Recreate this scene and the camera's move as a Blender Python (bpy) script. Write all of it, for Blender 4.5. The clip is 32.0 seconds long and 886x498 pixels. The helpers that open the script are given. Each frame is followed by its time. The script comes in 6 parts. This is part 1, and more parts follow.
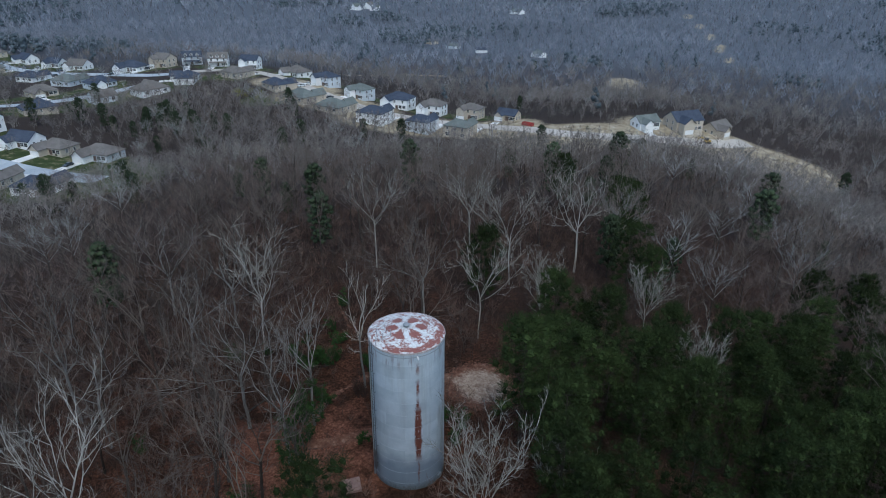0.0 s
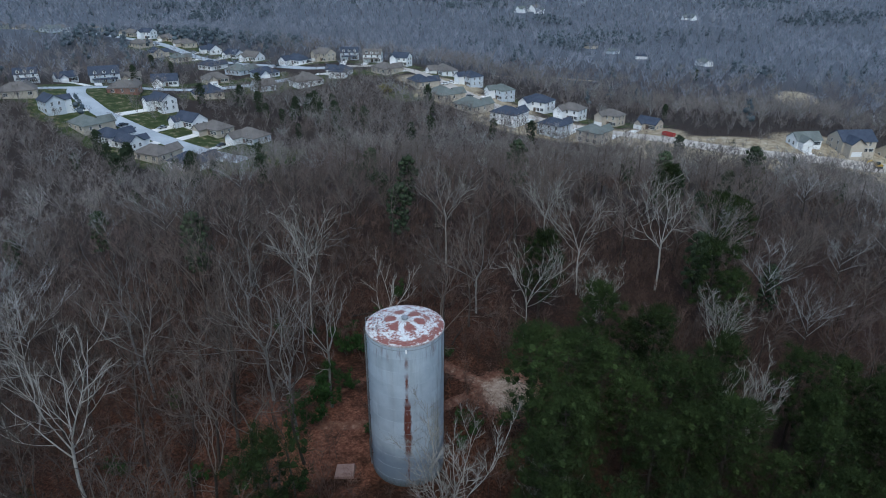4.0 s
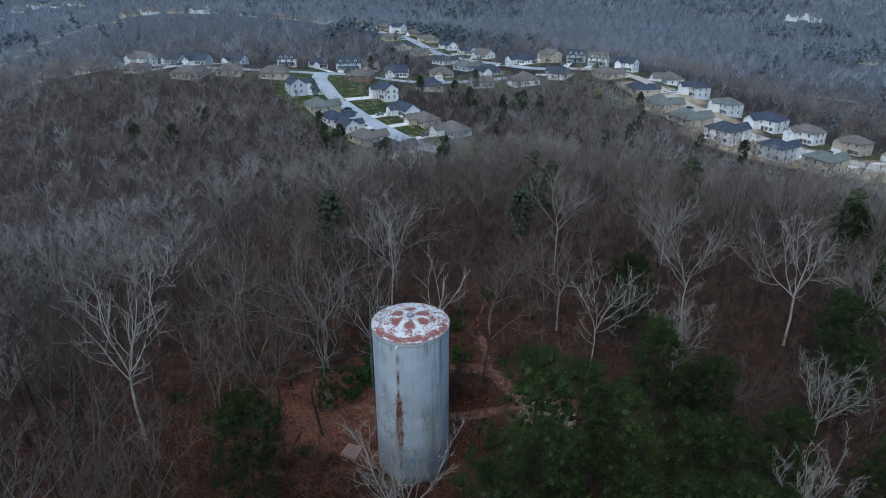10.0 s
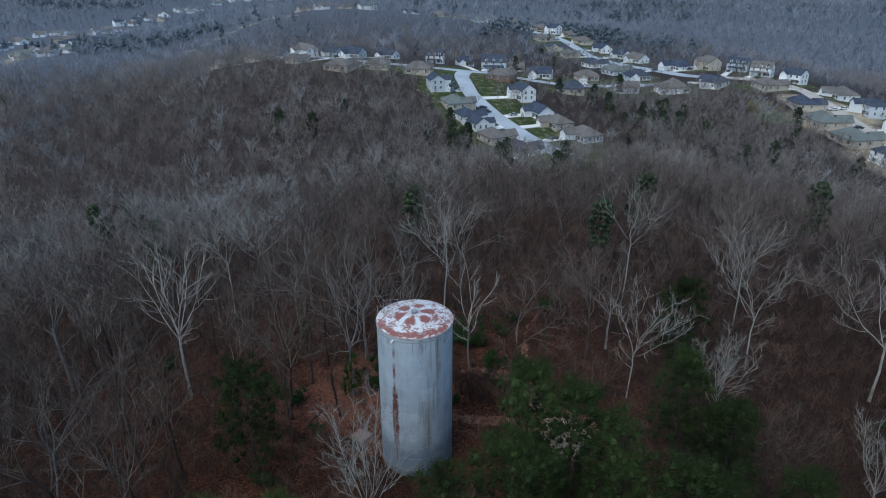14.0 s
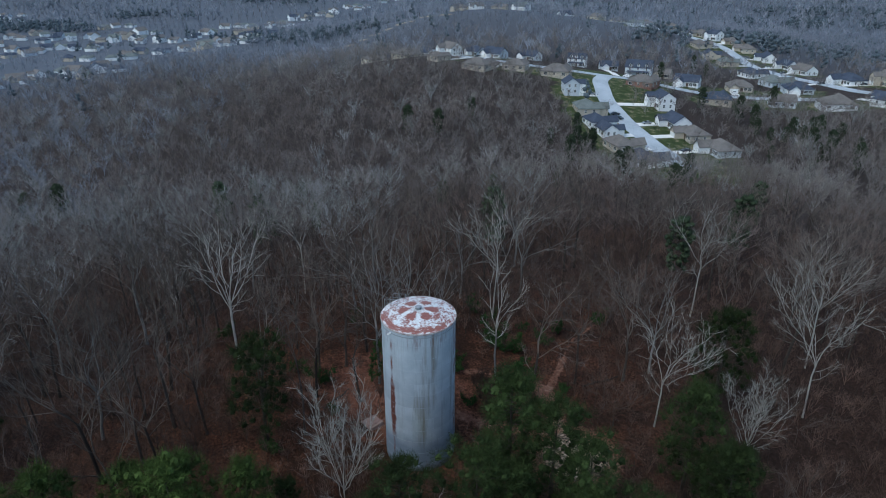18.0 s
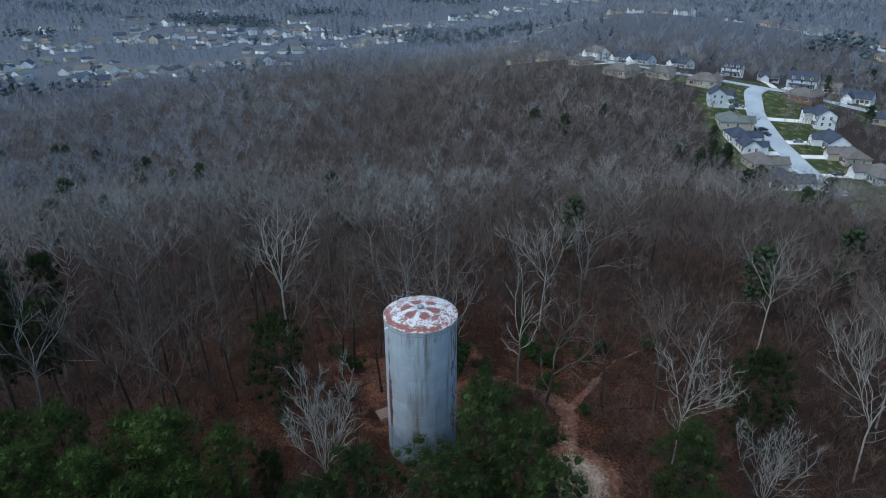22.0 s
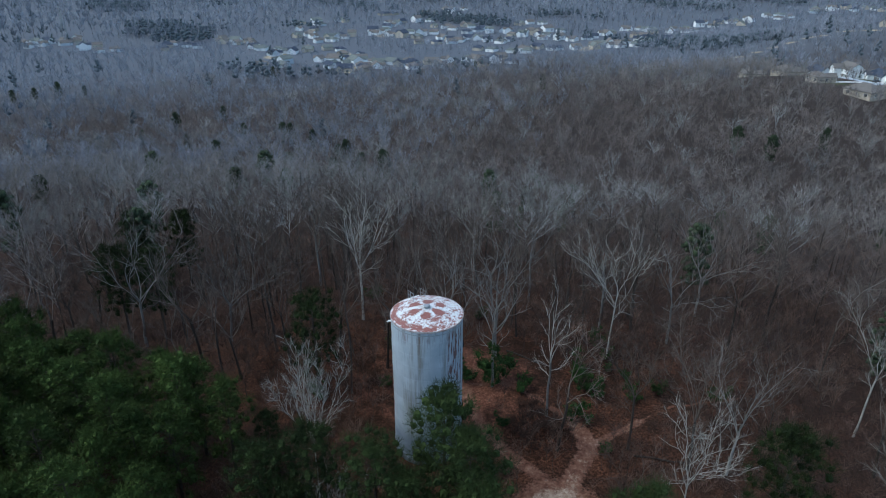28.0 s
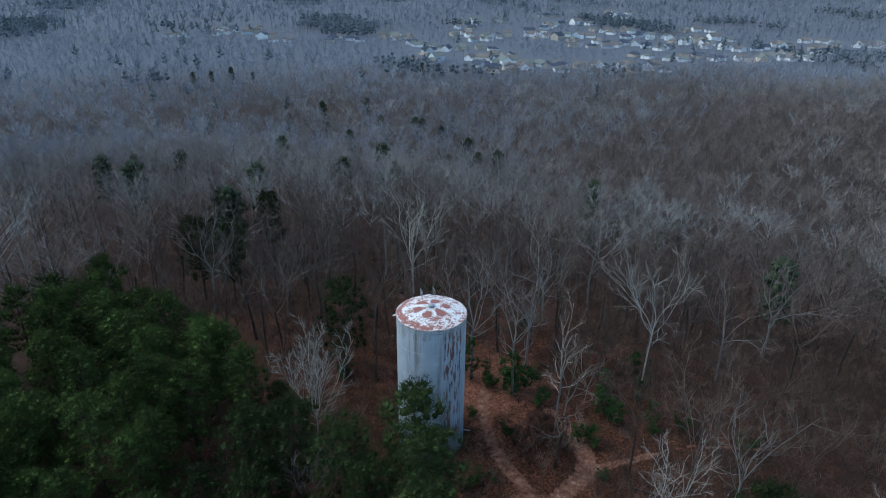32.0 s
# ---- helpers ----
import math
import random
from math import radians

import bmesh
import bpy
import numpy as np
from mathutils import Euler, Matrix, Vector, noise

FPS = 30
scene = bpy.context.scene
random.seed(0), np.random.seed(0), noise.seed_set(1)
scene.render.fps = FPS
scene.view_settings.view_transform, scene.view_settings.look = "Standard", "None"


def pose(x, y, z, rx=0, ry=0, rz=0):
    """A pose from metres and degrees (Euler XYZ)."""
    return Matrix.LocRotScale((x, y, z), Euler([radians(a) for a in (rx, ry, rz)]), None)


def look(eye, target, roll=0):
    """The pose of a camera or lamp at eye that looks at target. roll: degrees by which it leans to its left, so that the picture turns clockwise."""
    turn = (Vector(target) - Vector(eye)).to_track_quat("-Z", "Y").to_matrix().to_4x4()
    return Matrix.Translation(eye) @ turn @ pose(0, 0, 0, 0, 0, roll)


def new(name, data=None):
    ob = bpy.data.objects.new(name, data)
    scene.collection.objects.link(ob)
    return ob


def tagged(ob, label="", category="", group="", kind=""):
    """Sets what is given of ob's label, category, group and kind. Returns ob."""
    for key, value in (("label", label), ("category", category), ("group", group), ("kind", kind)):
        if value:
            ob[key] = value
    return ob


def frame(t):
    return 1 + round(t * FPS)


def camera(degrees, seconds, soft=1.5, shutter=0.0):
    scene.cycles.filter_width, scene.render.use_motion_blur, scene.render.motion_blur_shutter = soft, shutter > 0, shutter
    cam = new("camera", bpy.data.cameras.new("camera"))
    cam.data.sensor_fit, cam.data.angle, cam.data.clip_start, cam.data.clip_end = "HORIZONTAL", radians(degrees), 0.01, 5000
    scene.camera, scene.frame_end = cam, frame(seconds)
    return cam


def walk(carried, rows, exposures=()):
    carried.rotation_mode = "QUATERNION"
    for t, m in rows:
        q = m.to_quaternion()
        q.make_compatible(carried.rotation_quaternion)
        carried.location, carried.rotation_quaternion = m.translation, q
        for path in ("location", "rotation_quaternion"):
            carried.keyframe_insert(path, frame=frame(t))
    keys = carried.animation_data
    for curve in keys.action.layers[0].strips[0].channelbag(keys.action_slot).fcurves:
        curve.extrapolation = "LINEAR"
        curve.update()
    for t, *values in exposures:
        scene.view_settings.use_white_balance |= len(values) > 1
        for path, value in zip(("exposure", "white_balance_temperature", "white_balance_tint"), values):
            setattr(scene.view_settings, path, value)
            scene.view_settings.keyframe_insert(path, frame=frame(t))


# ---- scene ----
from collections import defaultdict

random.seed(7)

# camera and its flight round the standpipe
cam = camera(67.96, 32.0, soft=1.0)
# seconds, eye x, y, z, heading, pitch, roll
FLIGHT_A = [
    (0, 13.22, -57.36, 55.85, 9.303, -25.094, 0.352), (2, 20.23, -54.86, 55.13, 16.469, -24.983, 0.136),
    (4, 26.81, -51.67, 54.20, 23.576, -24.859, 0.120), (6, 32.63, -47.57, 53.99, 30.696, -24.835, 0.137),
    (8, 38.69, -43.60, 53.77, 37.892, -24.750, -0.039), (10, 44.05, -39.18, 54.18, 45.040, -24.753, -0.118),
    (12, 48.87, -34.14, 54.14, 52.022, -24.724, -0.097), (14, 52.88, -28.22, 54.36, 59.054, -24.766, -0.002)]
FLIGHT_B = [
    (16, 56.32, -22.52, 54.64, 65.826, -24.803, 0.064), (18, 59.17, -15.72, 54.61, 72.661, -24.738, 0.069),
    (20, 61.10, -8.47, 54.65, 79.635, -24.618, -0.071), (22, 62.36, -1.29, 55.01, 86.544, -24.627, -0.089),
    (24, 63.14, 6.09, 55.71, 93.434, -24.657, -0.151), (26, 62.21, 13.46, 55.81, 100.330, -24.513, -0.130),
    (28, 59.95, 20.43, 55.34, 107.189, -24.505, -0.113), (30, 57.32, 27.61, 56.53, 114.015, -24.499, 0.036),
    (32, 55.46, 34.43, 56.45, 120.748, -24.546, 0.652)]


def flown(row):
    t, x, y, z, heading, pitch, roll = row
    a, b = radians(heading), radians(pitch)
    ahead = Vector((-math.sin(a) * math.cos(b), math.cos(a) * math.cos(b), math.sin(b)))
    eye = Vector((x, y, z))
    return t, look(eye, eye + ahead * 50, roll)


walk(cam, [flown(r) for r in FLIGHT_A + FLIGHT_B], exposures=[(0, 0.86, 5950, 0), (14, 0.86, 5950, 0), (22, 1.0, 5980, -2), (32, 1.23, 6020, -2)])

# ---- light: overcast winter sky ----
SUN_AZ, SUN_EL = radians(292), radians(56)
world = bpy.data.worlds.new("overcast_sky")
scene.world = world
world.use_nodes = True
wn = world.node_tree
sky = wn.nodes.new("ShaderNodeTexSky")
sky.sky_type = "NISHITA"
sky.sun_disc = False
sky.sun_elevation, sky.sun_rotation = SUN_EL, radians(90) - SUN_AZ
sky.air_density, sky.dust_density, sky.ozone_density = 1.0, 2.0, 1.5
wn.links.new(sky.outputs[0], wn.nodes["Background"].inputs[0])
wn.nodes["Background"].inputs[1].default_value = 0.11
sun = new("sun", bpy.data.lights.new("sun", "SUN"))
sun.data.energy, sun.data.angle, sun.data.color = 0.5, radians(30), (1.0, 0.96, 0.92)
sun.matrix_world = look((math.cos(SUN_AZ) * math.cos(SUN_EL) * 300, math.sin(SUN_AZ) * math.cos(SUN_EL) * 300, math.sin(SUN_EL) * 300), (0, 0, 0))


# ---- materials ----
def nodes(name):
    m = bpy.data.materials.new(name)
    m.use_nodes = True
    t = m.node_tree
    return m, t, t.nodes["Principled BSDF"]


def link(t, a, b):
    t.links.new(a, b)


def noise_at(t, scale, detail=4.0, stretch=(1, 1, 1), rough=0.6, shift=0.0):
    g = t.nodes.new("ShaderNodeNewGeometry")
    mp = t.nodes.new("ShaderNodeMapping")
    mp.inputs["Scale"].default_value = stretch
    mp.inputs["Location"].default_value = (shift, shift * 0.7, shift * 1.3)
    n = t.nodes.new("ShaderNodeTexNoise")
    n.inputs["Scale"].default_value = scale
    n.inputs["Detail"].default_value = detail
    n.inputs["Roughness"].default_value = rough
    link(t, g.outputs["Position"], mp.inputs["Vector"])
    link(t, mp.outputs[0], n.inputs["Vector"])
    return n.outputs["Fac"]


def ramp(t, fac, *stops):
    r = t.nodes.new("ShaderNodeValToRGB")
    e = r.color_ramp.elements
    while len(e) < len(stops):
        e.new(0.5)
    for el, (p, c) in zip(e, stops):
        el.position = p
        el.color = (*c, 1) if isinstance(c, tuple) else (c, c, c, 1)
    link(t, fac, r.inputs[0])
    return r.outputs[0]


def blend(t, fac, a, b, mode="MIX"):
    m = t.nodes.new("ShaderNodeMix")
    m.data_type, m.blend_type = "RGBA", mode
    for sock, v in ((m.inputs[0], fac), (m.inputs[6], a), (m.inputs[7], b)):
        if isinstance(v, tuple):
            sock.default_value = (*v, 1)
        elif isinstance(v, (int, float)):
            sock.default_value = v
        else:
            link(t, v, sock)
    return m.outputs[2]


def calc(t, op, a, b=0.0, clamp=False):
    m = t.nodes.new("ShaderNodeMath")
    m.operation, m.use_clamp = op, clamp
    for sock, v in ((m.inputs[0], a), (m.inputs[1], b)):
        if isinstance(v, (int, float)):
            sock.default_value = v
        else:
            link(t, v, sock)
    return m.outputs[0]


def relief(t, p, fac, strength, dist):
    b = t.nodes.new("ShaderNodeBump")
    b.inputs["Strength"].default_value = strength
    b.inputs["Distance"].default_value = dist
    link(t, fac, b.inputs["Height"])
    link(t, b.outputs[0], p.inputs["Normal"])


def surface(name, c1, c2, scale, fine, rough=0.8, bump=0.3, metal=0.0, per_object=0.0, island=0.0, tone=0.0, gloss=0.5):
    """A two-scale procedural surface between two colours."""
    m, t, p = nodes(name)
    big, small = noise_at(t, scale), noise_at(t, fine, 3, shift=3.1)
    fac = calc(t, "ADD", calc(t, "MULTIPLY", big, 0.6), calc(t, "MULTIPLY", small, 0.4))
    col = ramp(t, fac, (0.3, c1), (0.7, c2))
    if per_object:
        oi = t.nodes.new("ShaderNodeObjectInfo")
        k = calc(t, "ADD", calc(t, "MULTIPLY", oi.outputs["Random"], per_object), 1 - per_object / 2)
        col = tinted(t, col, k)
    if tone:
        at = t.nodes.new("ShaderNodeAttribute")
        at.attribute_name = "tone"
        col = tinted(t, col, calc(t, "ADD", calc(t, "MULTIPLY", at.outputs["Fac"], tone), 1 - tone / 2))
    if island:
        g = t.nodes.new("ShaderNodeNewGeometry")
        k = calc(t, "ADD", calc(t, "MULTIPLY", g.outputs["Random Per Island"], island), 1 - island / 2)
        col = tinted(t, col, k)
    link(t, col, p.inputs["Base Color"])
    p.inputs["Roughness"].default_value = rough
    p.inputs["Metallic"].default_value = metal
    p.inputs["Specular IOR Level"].default_value = 0.08 if rough >= 0.75 and not metal else gloss
    if bump:
        relief(t, p, small, bump, 0.02)
    return m


def tinted(t, col, k):
    h = t.nodes.new("ShaderNodeHueSaturation")
    link(t, col, h.inputs["Color"])
    link(t, k, h.inputs["Value"])
    return h.outputs[0]


def polar(t):
    """Azimuth in degrees, distance from the axis, height."""
    g = t.nodes.new("ShaderNodeNewGeometry")
    s = t.nodes.new("ShaderNodeSeparateXYZ")
    link(t, g.outputs["Position"], s.inputs[0])
    az = calc(t, "MULTIPLY", calc(t, "ARCTAN2", s.outputs[1], s.outputs[0]), 180 / math.pi)
    r = calc(t, "SQRT", calc(t, "ADD", calc(t, "MULTIPLY", s.outputs[0], s.outputs[0]), calc(t, "MULTIPLY", s.outputs[1], s.outputs[1])))
    return az, r, s.outputs[2]


def between(t, v, lo, hi, soft):
    up = calc(t, "DIVIDE", calc(t, "SUBTRACT", v, lo), soft, True)
    dn = calc(t, "DIVIDE", calc(t, "SUBTRACT", hi, v), soft, True)
    return calc(t, "MULTIPLY", up, dn)


def ground_material():
    m, t, p = nodes("leaf_litter_ground")
    big, mid, fine = noise_at(t, 0.035, 5), noise_at(t, 0.35, 5, shift=2), noise_at(t, 3.0, 6, rough=0.75, shift=5)
    litter = ramp(t, fine, (0.32, (0.012, 0.006, 0.004)), (0.46, (0.044, 0.019, 0.0115)), (0.58, (0.104, 0.046, 0.027)), (0.74, (0.20, 0.100, 0.062)))
    dull = ramp(t, fine, (0.3, (0.010, 0.0053, 0.0036)), (0.7, (0.040, 0.0205, 0.0135)))
    litter = blend(t, ramp(t, calc(t, "ADD", calc(t, "MULTIPLY", big, 0.5), calc(t, "MULTIPLY", mid, 0.5)), (0.44, 0.0), (0.58, 0.92)), litter, dull)
    az, r, z = polar(t)
    fresh = ramp(t, fine, (0.3, (0.045, 0.018, 0.012)), (0.48, (0.130, 0.054, 0.034)), (0.72, (0.31, 0.150, 0.100)))
    g = t.nodes.new("ShaderNodeNewGeometry")
    away = t.nodes.new("ShaderNodeVectorMath")
    away.operation = "DISTANCE"
    away.inputs[1].default_value = (-13.0, -1.0, 0.5)
    link(t, g.outputs["Position"], away.inputs[0])
    drift = ramp(t, calc(t, "ADD", calc(t, "MULTIPLY", away.outputs["Value"], 0.035), calc(t, "MULTIPLY", mid, 0.9)), (0.60, 0.9), (0.88, 0.0))
    litter = blend(t, drift, litter, fresh)
    # darker brown litter mixed in away from the drift
    woods_floor = ramp(t, fine, (0.3, (0.014, 0.0092, 0.0076)), (0.7, (0.048, 0.032, 0.026)))
    litter = blend(t, calc(t, "MULTIPLY", between(t, calc(t, "ADD", away.outputs["Value"], calc(t, "MULTIPLY", mid, 40)), 38, 9000, 34), 0.82), litter, woods_floor)
    # hill floor greyer and paler with distance from the tank
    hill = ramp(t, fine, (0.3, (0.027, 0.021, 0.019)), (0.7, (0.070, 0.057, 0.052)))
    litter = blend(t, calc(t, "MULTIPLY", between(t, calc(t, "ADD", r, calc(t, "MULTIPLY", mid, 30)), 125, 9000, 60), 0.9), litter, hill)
    # valley floor lightened and blued far off, haze laid into its colour
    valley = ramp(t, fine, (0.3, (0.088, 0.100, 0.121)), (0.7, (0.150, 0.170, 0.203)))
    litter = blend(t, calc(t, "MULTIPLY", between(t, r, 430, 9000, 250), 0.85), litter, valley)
    soil = ramp(t, noise_at(t, 1.4, 6, shift=8), (0.3, (0.080, 0.036, 0.024)), (0.55, (0.160, 0.080, 0.054)), (0.75, (0.27, 0.175, 0.130)))
    sand = ramp(t, noise_at(t, 1.1, 6, shift=4), (0.3, (0.20, 0.135, 0.10)), (0.55, (0.36, 0.275, 0.21)), (0.75, (0.50, 0.42, 0.34)))
    tan = ramp(t, noise_at(t, 0.3, 6, shift=8), (0.3, (0.20, 0.155, 0.10)), (0.55, (0.35, 0.295, 0.21)), (0.72, (0.50, 0.45, 0.36)))
    soil = blend(t, between(t, r, 90, 9000, 40), soil, tan)
    grass = ramp(t, noise_at(t, 0.25, 5, shift=9), (0.35, (0.034, 0.052, 0.020)), (0.54, (0.062, 0.076, 0.032)), (0.66, (0.21, 0.18, 0.115)))
    for attr, col, edge in (("grass", grass, mid), ("soil", soil, fine)):
        a = t.nodes.new("ShaderNodeAttribute")
        a.attribute_name = attr
        f = calc(t, "ADD", a.outputs["Fac"], calc(t, "MULTIPLY", calc(t, "SUBTRACT", edge, 0.5), 0.9))
        if attr == "soil":
            col = blend(t, calc(t, "MULTIPLY", ramp(t, f, (0.78, 0.0), (1.0, 1.0)), between(t, r, -1, 60, 5)), col, sand)
        litter = blend(t, ramp(t, f, (0.42, 0.0), (0.62, 1.0)), litter, col)
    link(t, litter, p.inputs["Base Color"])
    p.inputs["Roughness"].default_value = 0.95
    p.inputs["Specular IOR Level"].default_value = 0.08
    relief(t, p, fine, 0.8, 0.12)
    return m


def shell_material():
    m, t, p = nodes("weathered_grey_shell_paint")
    az, r, z = polar(t)
    cloud = noise_at(t, 0.5, 4)
    streak = noise_at(t, 1.15, 6, (1, 1, 0.08), 0.62, 4)
    fine = noise_at(t, 9, 4, (1, 1, 0.35), 0.7, 7)
    col = ramp(t, cloud, (0.3, (0.30, 0.35, 0.40)), (0.7, (0.40, 0.452, 0.505)))
    oi = t.nodes.new("ShaderNodeObjectInfo")
    col = tinted(t, col, calc(t, "ADD", calc(t, "MULTIPLY", oi.outputs["Random"], 0.20), 0.92))
    # long grey-brown run-down stains, stronger on the flank away from the ladder
    flank = between(t, az, -50, 95, 25)
    stain = calc(t, "MULTIPLY", ramp(t, streak, (0.48, 0.0), (0.66, 1.0)), calc(t, "ADD", calc(t, "MULTIPLY", flank, 0.72), 0.22))
    col = blend(t, stain, col, (0.17, 0.165, 0.15))
    mildew = calc(t, "MULTIPLY", between(t, az, -40, 0, 14), calc(t, "MULTIPLY", between(t, z, 1.5, 11, 4), ramp(t, streak, (0.4, 0.0), (0.6, 1.0))))
    col = blend(t, calc(t, "MULTIPLY", mildew, 0.32), col, (0.17, 0.19, 0.10))
    # darker skirt with uneven upper edge: repaint plus tree shade put into the colour
    low = between(t, calc(t, "ADD", z, calc(t, "MULTIPLY", calc(t, "SUBTRACT", cloud, 0.5), 1.6)), -2, 5.9, 2.2)
    col = blend(t, calc(t, "MULTIPLY", low, 0.85), col, (0.135, 0.175, 0.23))
    grime = between(t, calc(t, "ADD", z, calc(t, "MULTIPLY", calc(t, "SUBTRACT", fine, 0.5), 2.5)), -2, 1.5, 1.0)
    col = blend(t, calc(t, "MULTIPLY", grime, 0.85), col, (0.05, 0.055, 0.048))
    # rust: one long run under the overflow, and a field of short ticks
    rust = ramp(t, fine, (0.3, (0.050, 0.014, 0.010)), (0.7, (0.165, 0.052, 0.034)))
    wob = calc(t, "MULTIPLY", calc(t, "SUBTRACT", noise_at(t, 2.4, 5, (1, 1, 0.5), 0.75, 13), 0.5), 9.0)
    azw = calc(t, "ADD", az, wob)
    mask = None
    for z0, z1, half in ((15.7, 17.6, 3.0), (12.9, 15.7, 3.0), (11.0, 13.4, 3.4), (4.4, 12.4, 5.2), (6.0, 11.2, 6.6), (1.0, 5.2, 1.8)):
        f = calc(t, "MULTIPLY", between(t, azw, -62 - half, -62 + half, 2.0), between(t, z, z0, z1, 1.1))
        mask = f if mask is None else calc(t, "MAXIMUM", mask, f)
    mask = calc(t, "MULTIPLY", mask, ramp(t, noise_at(t, 3.5, 4, (1, 1, 0.3), 0.7, 17), (0.30, 0.0), (0.40, 1.0)))
    ticks = ramp(t, noise_at(t, 3.6, 3, (1, 1, 0.16), 0.55, 19), (0.51, 0.0), (0.56, 1.0))
    field = calc(t, "MULTIPLY", between(t, calc(t, "ADD", az, wob), 50, 92, 5), between(t, z, 2.5, 18.6, 1.0))
    ticks = calc(t, "MULTIPLY", ticks, field)
    rimdrip = calc(t, "MULTIPLY", between(t, z, 16.4, 19, 1.6), ramp(t, noise_at(t, 3.2, 3, (1, 1, 0.1), 0.6, 23), (0.53, 0.0), (0.63, 0.75)))
    mask = calc(t, "MAXIMUM", mask, calc(t, "MAXIMUM", calc(t, "MULTIPLY", ticks, 0.9), rimdrip))
    col = blend(t, mask, col, rust)
    link(t, col, p.inputs["Base Color"])
    p.inputs["Roughness"].default_value = 0.55
    relief(t, p, fine, 0.15, 0.02)
    return m


def strokes(t, az, r):
    """Brush strokes running round the axis."""
    c = t.nodes.new("ShaderNodeCombineXYZ")
    link(t, calc(t, "MULTIPLY", az, 0.060), c.inputs[0])
    link(t, calc(t, "MULTIPLY", r, 1.9), c.inputs[1])
    n = t.nodes.new("ShaderNodeTexNoise")
    n.inputs["Scale"].default_value, n.inputs["Detail"].default_value, n.inputs["Roughness"].default_value = 2.2, 6, 0.72
    link(t, c.outputs[0], n.inputs["Vector"])
    return n.outputs["Fac"]


def roof_material():
    m, t, p = nodes("peeling_white_roof_paint")
    az, r, z = polar(t)
    n1, n2, n3 = noise_at(t, 0.95, 4, shift=1.7), strokes(t, az, r), noise_at(t, 9, 4, shift=9)
    ring = between(t, calc(t, "ADD", r, calc(t, "MULTIPLY", calc(t, "SUBTRACT", n1, 0.5), 1.6)), 0.7, 2.3, 0.7)
    side = between(t, az, -120, 60, 30)
    rim = calc(t, "MULTIPLY", between(t, r, 3.1, 4.2, 0.5), side)
    lobes = calc(t, "MULTIPLY", calc(t, "SINE", calc(t, "MULTIPLY", az, math.pi / 30)), 0.20)
    f = calc(t, "ADD", calc(t, "MULTIPLY", n1, 0.45), calc(t, "MULTIPLY", n2, 0.75))
    f = calc(t, "ADD", f, calc(t, "ADD", calc(t, "MULTIPLY", ring, calc(t, "ADD", lobes, 0.13)), calc(t, "MULTIPLY", rim, 0.13)))
    red = ramp(t, n3, (0.3, (0.17, 0.058, 0.045)), (0.7, (0.30, 0.115, 0.095)))
    white = ramp(t, n3, (0.3, (0.52, 0.53, 0.54)), (0.7, (0.76, 0.765, 0.77)))
    col = blend(t, ramp(t, f, (0.57, 0.0), (0.67, 1.0)), white, red)
    centre = between(t, r, -1, 0.75, 0.35)
    col = blend(t, calc(t, "MULTIPLY", centre, 0.7), col, (0.42, 0.46, 0.47))
    link(t, col, p.inputs["Base Color"])
    p.inputs["Roughness"].default_value = 0.6
    relief(t, p, n2, 0.2, 0.02)
    return m


M_GROUND = ground_material()
M_SHELL, M_ROOFTANK = shell_material(), roof_material()
M_STEEL = surface("dull_grey_steel", (0.20, 0.22, 0.24), (0.34, 0.36, 0.38), 3, 20, 0.55, 0.2, 0.3)
M_DARKSTEEL = surface("dark_weathered_steel", (0.05, 0.055, 0.06), (0.12, 0.12, 0.12), 3, 20, 0.6, 0.2, 0.2)
M_RIM = surface("rusty_white_rim", (0.18, 0.09, 0.07), (0.55, 0.55, 0.55), 2.0, 7, 0.6, 0.2)
M_CONC = surface("weathered_concrete", (0.16, 0.105, 0.092), (0.29, 0.20, 0.18), 1.0, 12, 0.9, 0.3)
M_ROAD = surface("pale_road_surface", (0.30, 0.335, 0.37), (0.50, 0.535, 0.57), 0.10, 1.5, 0.9, 0.1)
M_DUSTY = surface("dusty_new_street", (0.34, 0.305, 0.265), (0.57, 0.525, 0.475), 0.12, 1.2, 0.95, 0.1)
M_DRIVE = surface("white_concrete_drive", (0.64, 0.63, 0.61), (0.80, 0.79, 0.76), 0.15, 2, 0.9, 0.1)
M_BARK = surface("grey_brown_bark", (0.026, 0.021, 0.018), (0.074, 0.062, 0.053), 0.8, 8, 0.9, 0.5, per_object=0.6)
M_BRANCH = surface("grey_branch_bark", (0.046, 0.036, 0.030), (0.138, 0.116, 0.100), 0.5, 6, 0.85, 0.0, per_object=0.9)
M_GREYBARK = surface("ash_grey_bark", (0.095, 0.090, 0.084), (0.235, 0.226, 0.214), 0.5, 6, 0.85, 0.0, per_object=0.5)
M_TWIG_FINE = surface("brown_grey_fine_twigs", (0.052, 0.040, 0.034), (0.132, 0.107, 0.094), 0.25, 1.0, 0.9, 0.0, per_object=0.8)
M_TWIG_PALE_FINE = surface("pale_fine_twigs", (0.14, 0.130, 0.117), (0.30, 0.284, 0.260), 0.3, 1.0, 0.9, 0.0, per_object=0.4)
M_PALE = surface("pale_silver_bark", (0.21, 0.197, 0.176), (0.46, 0.435, 0.395), 0.6, 5, 0.8, 0.0, per_object=0.3)
M_DEAD = surface("bleached_dead_wood", (0.20, 0.185, 0.165), (0.52, 0.485, 0.44), 0.6, 5, 0.8, 0.2)
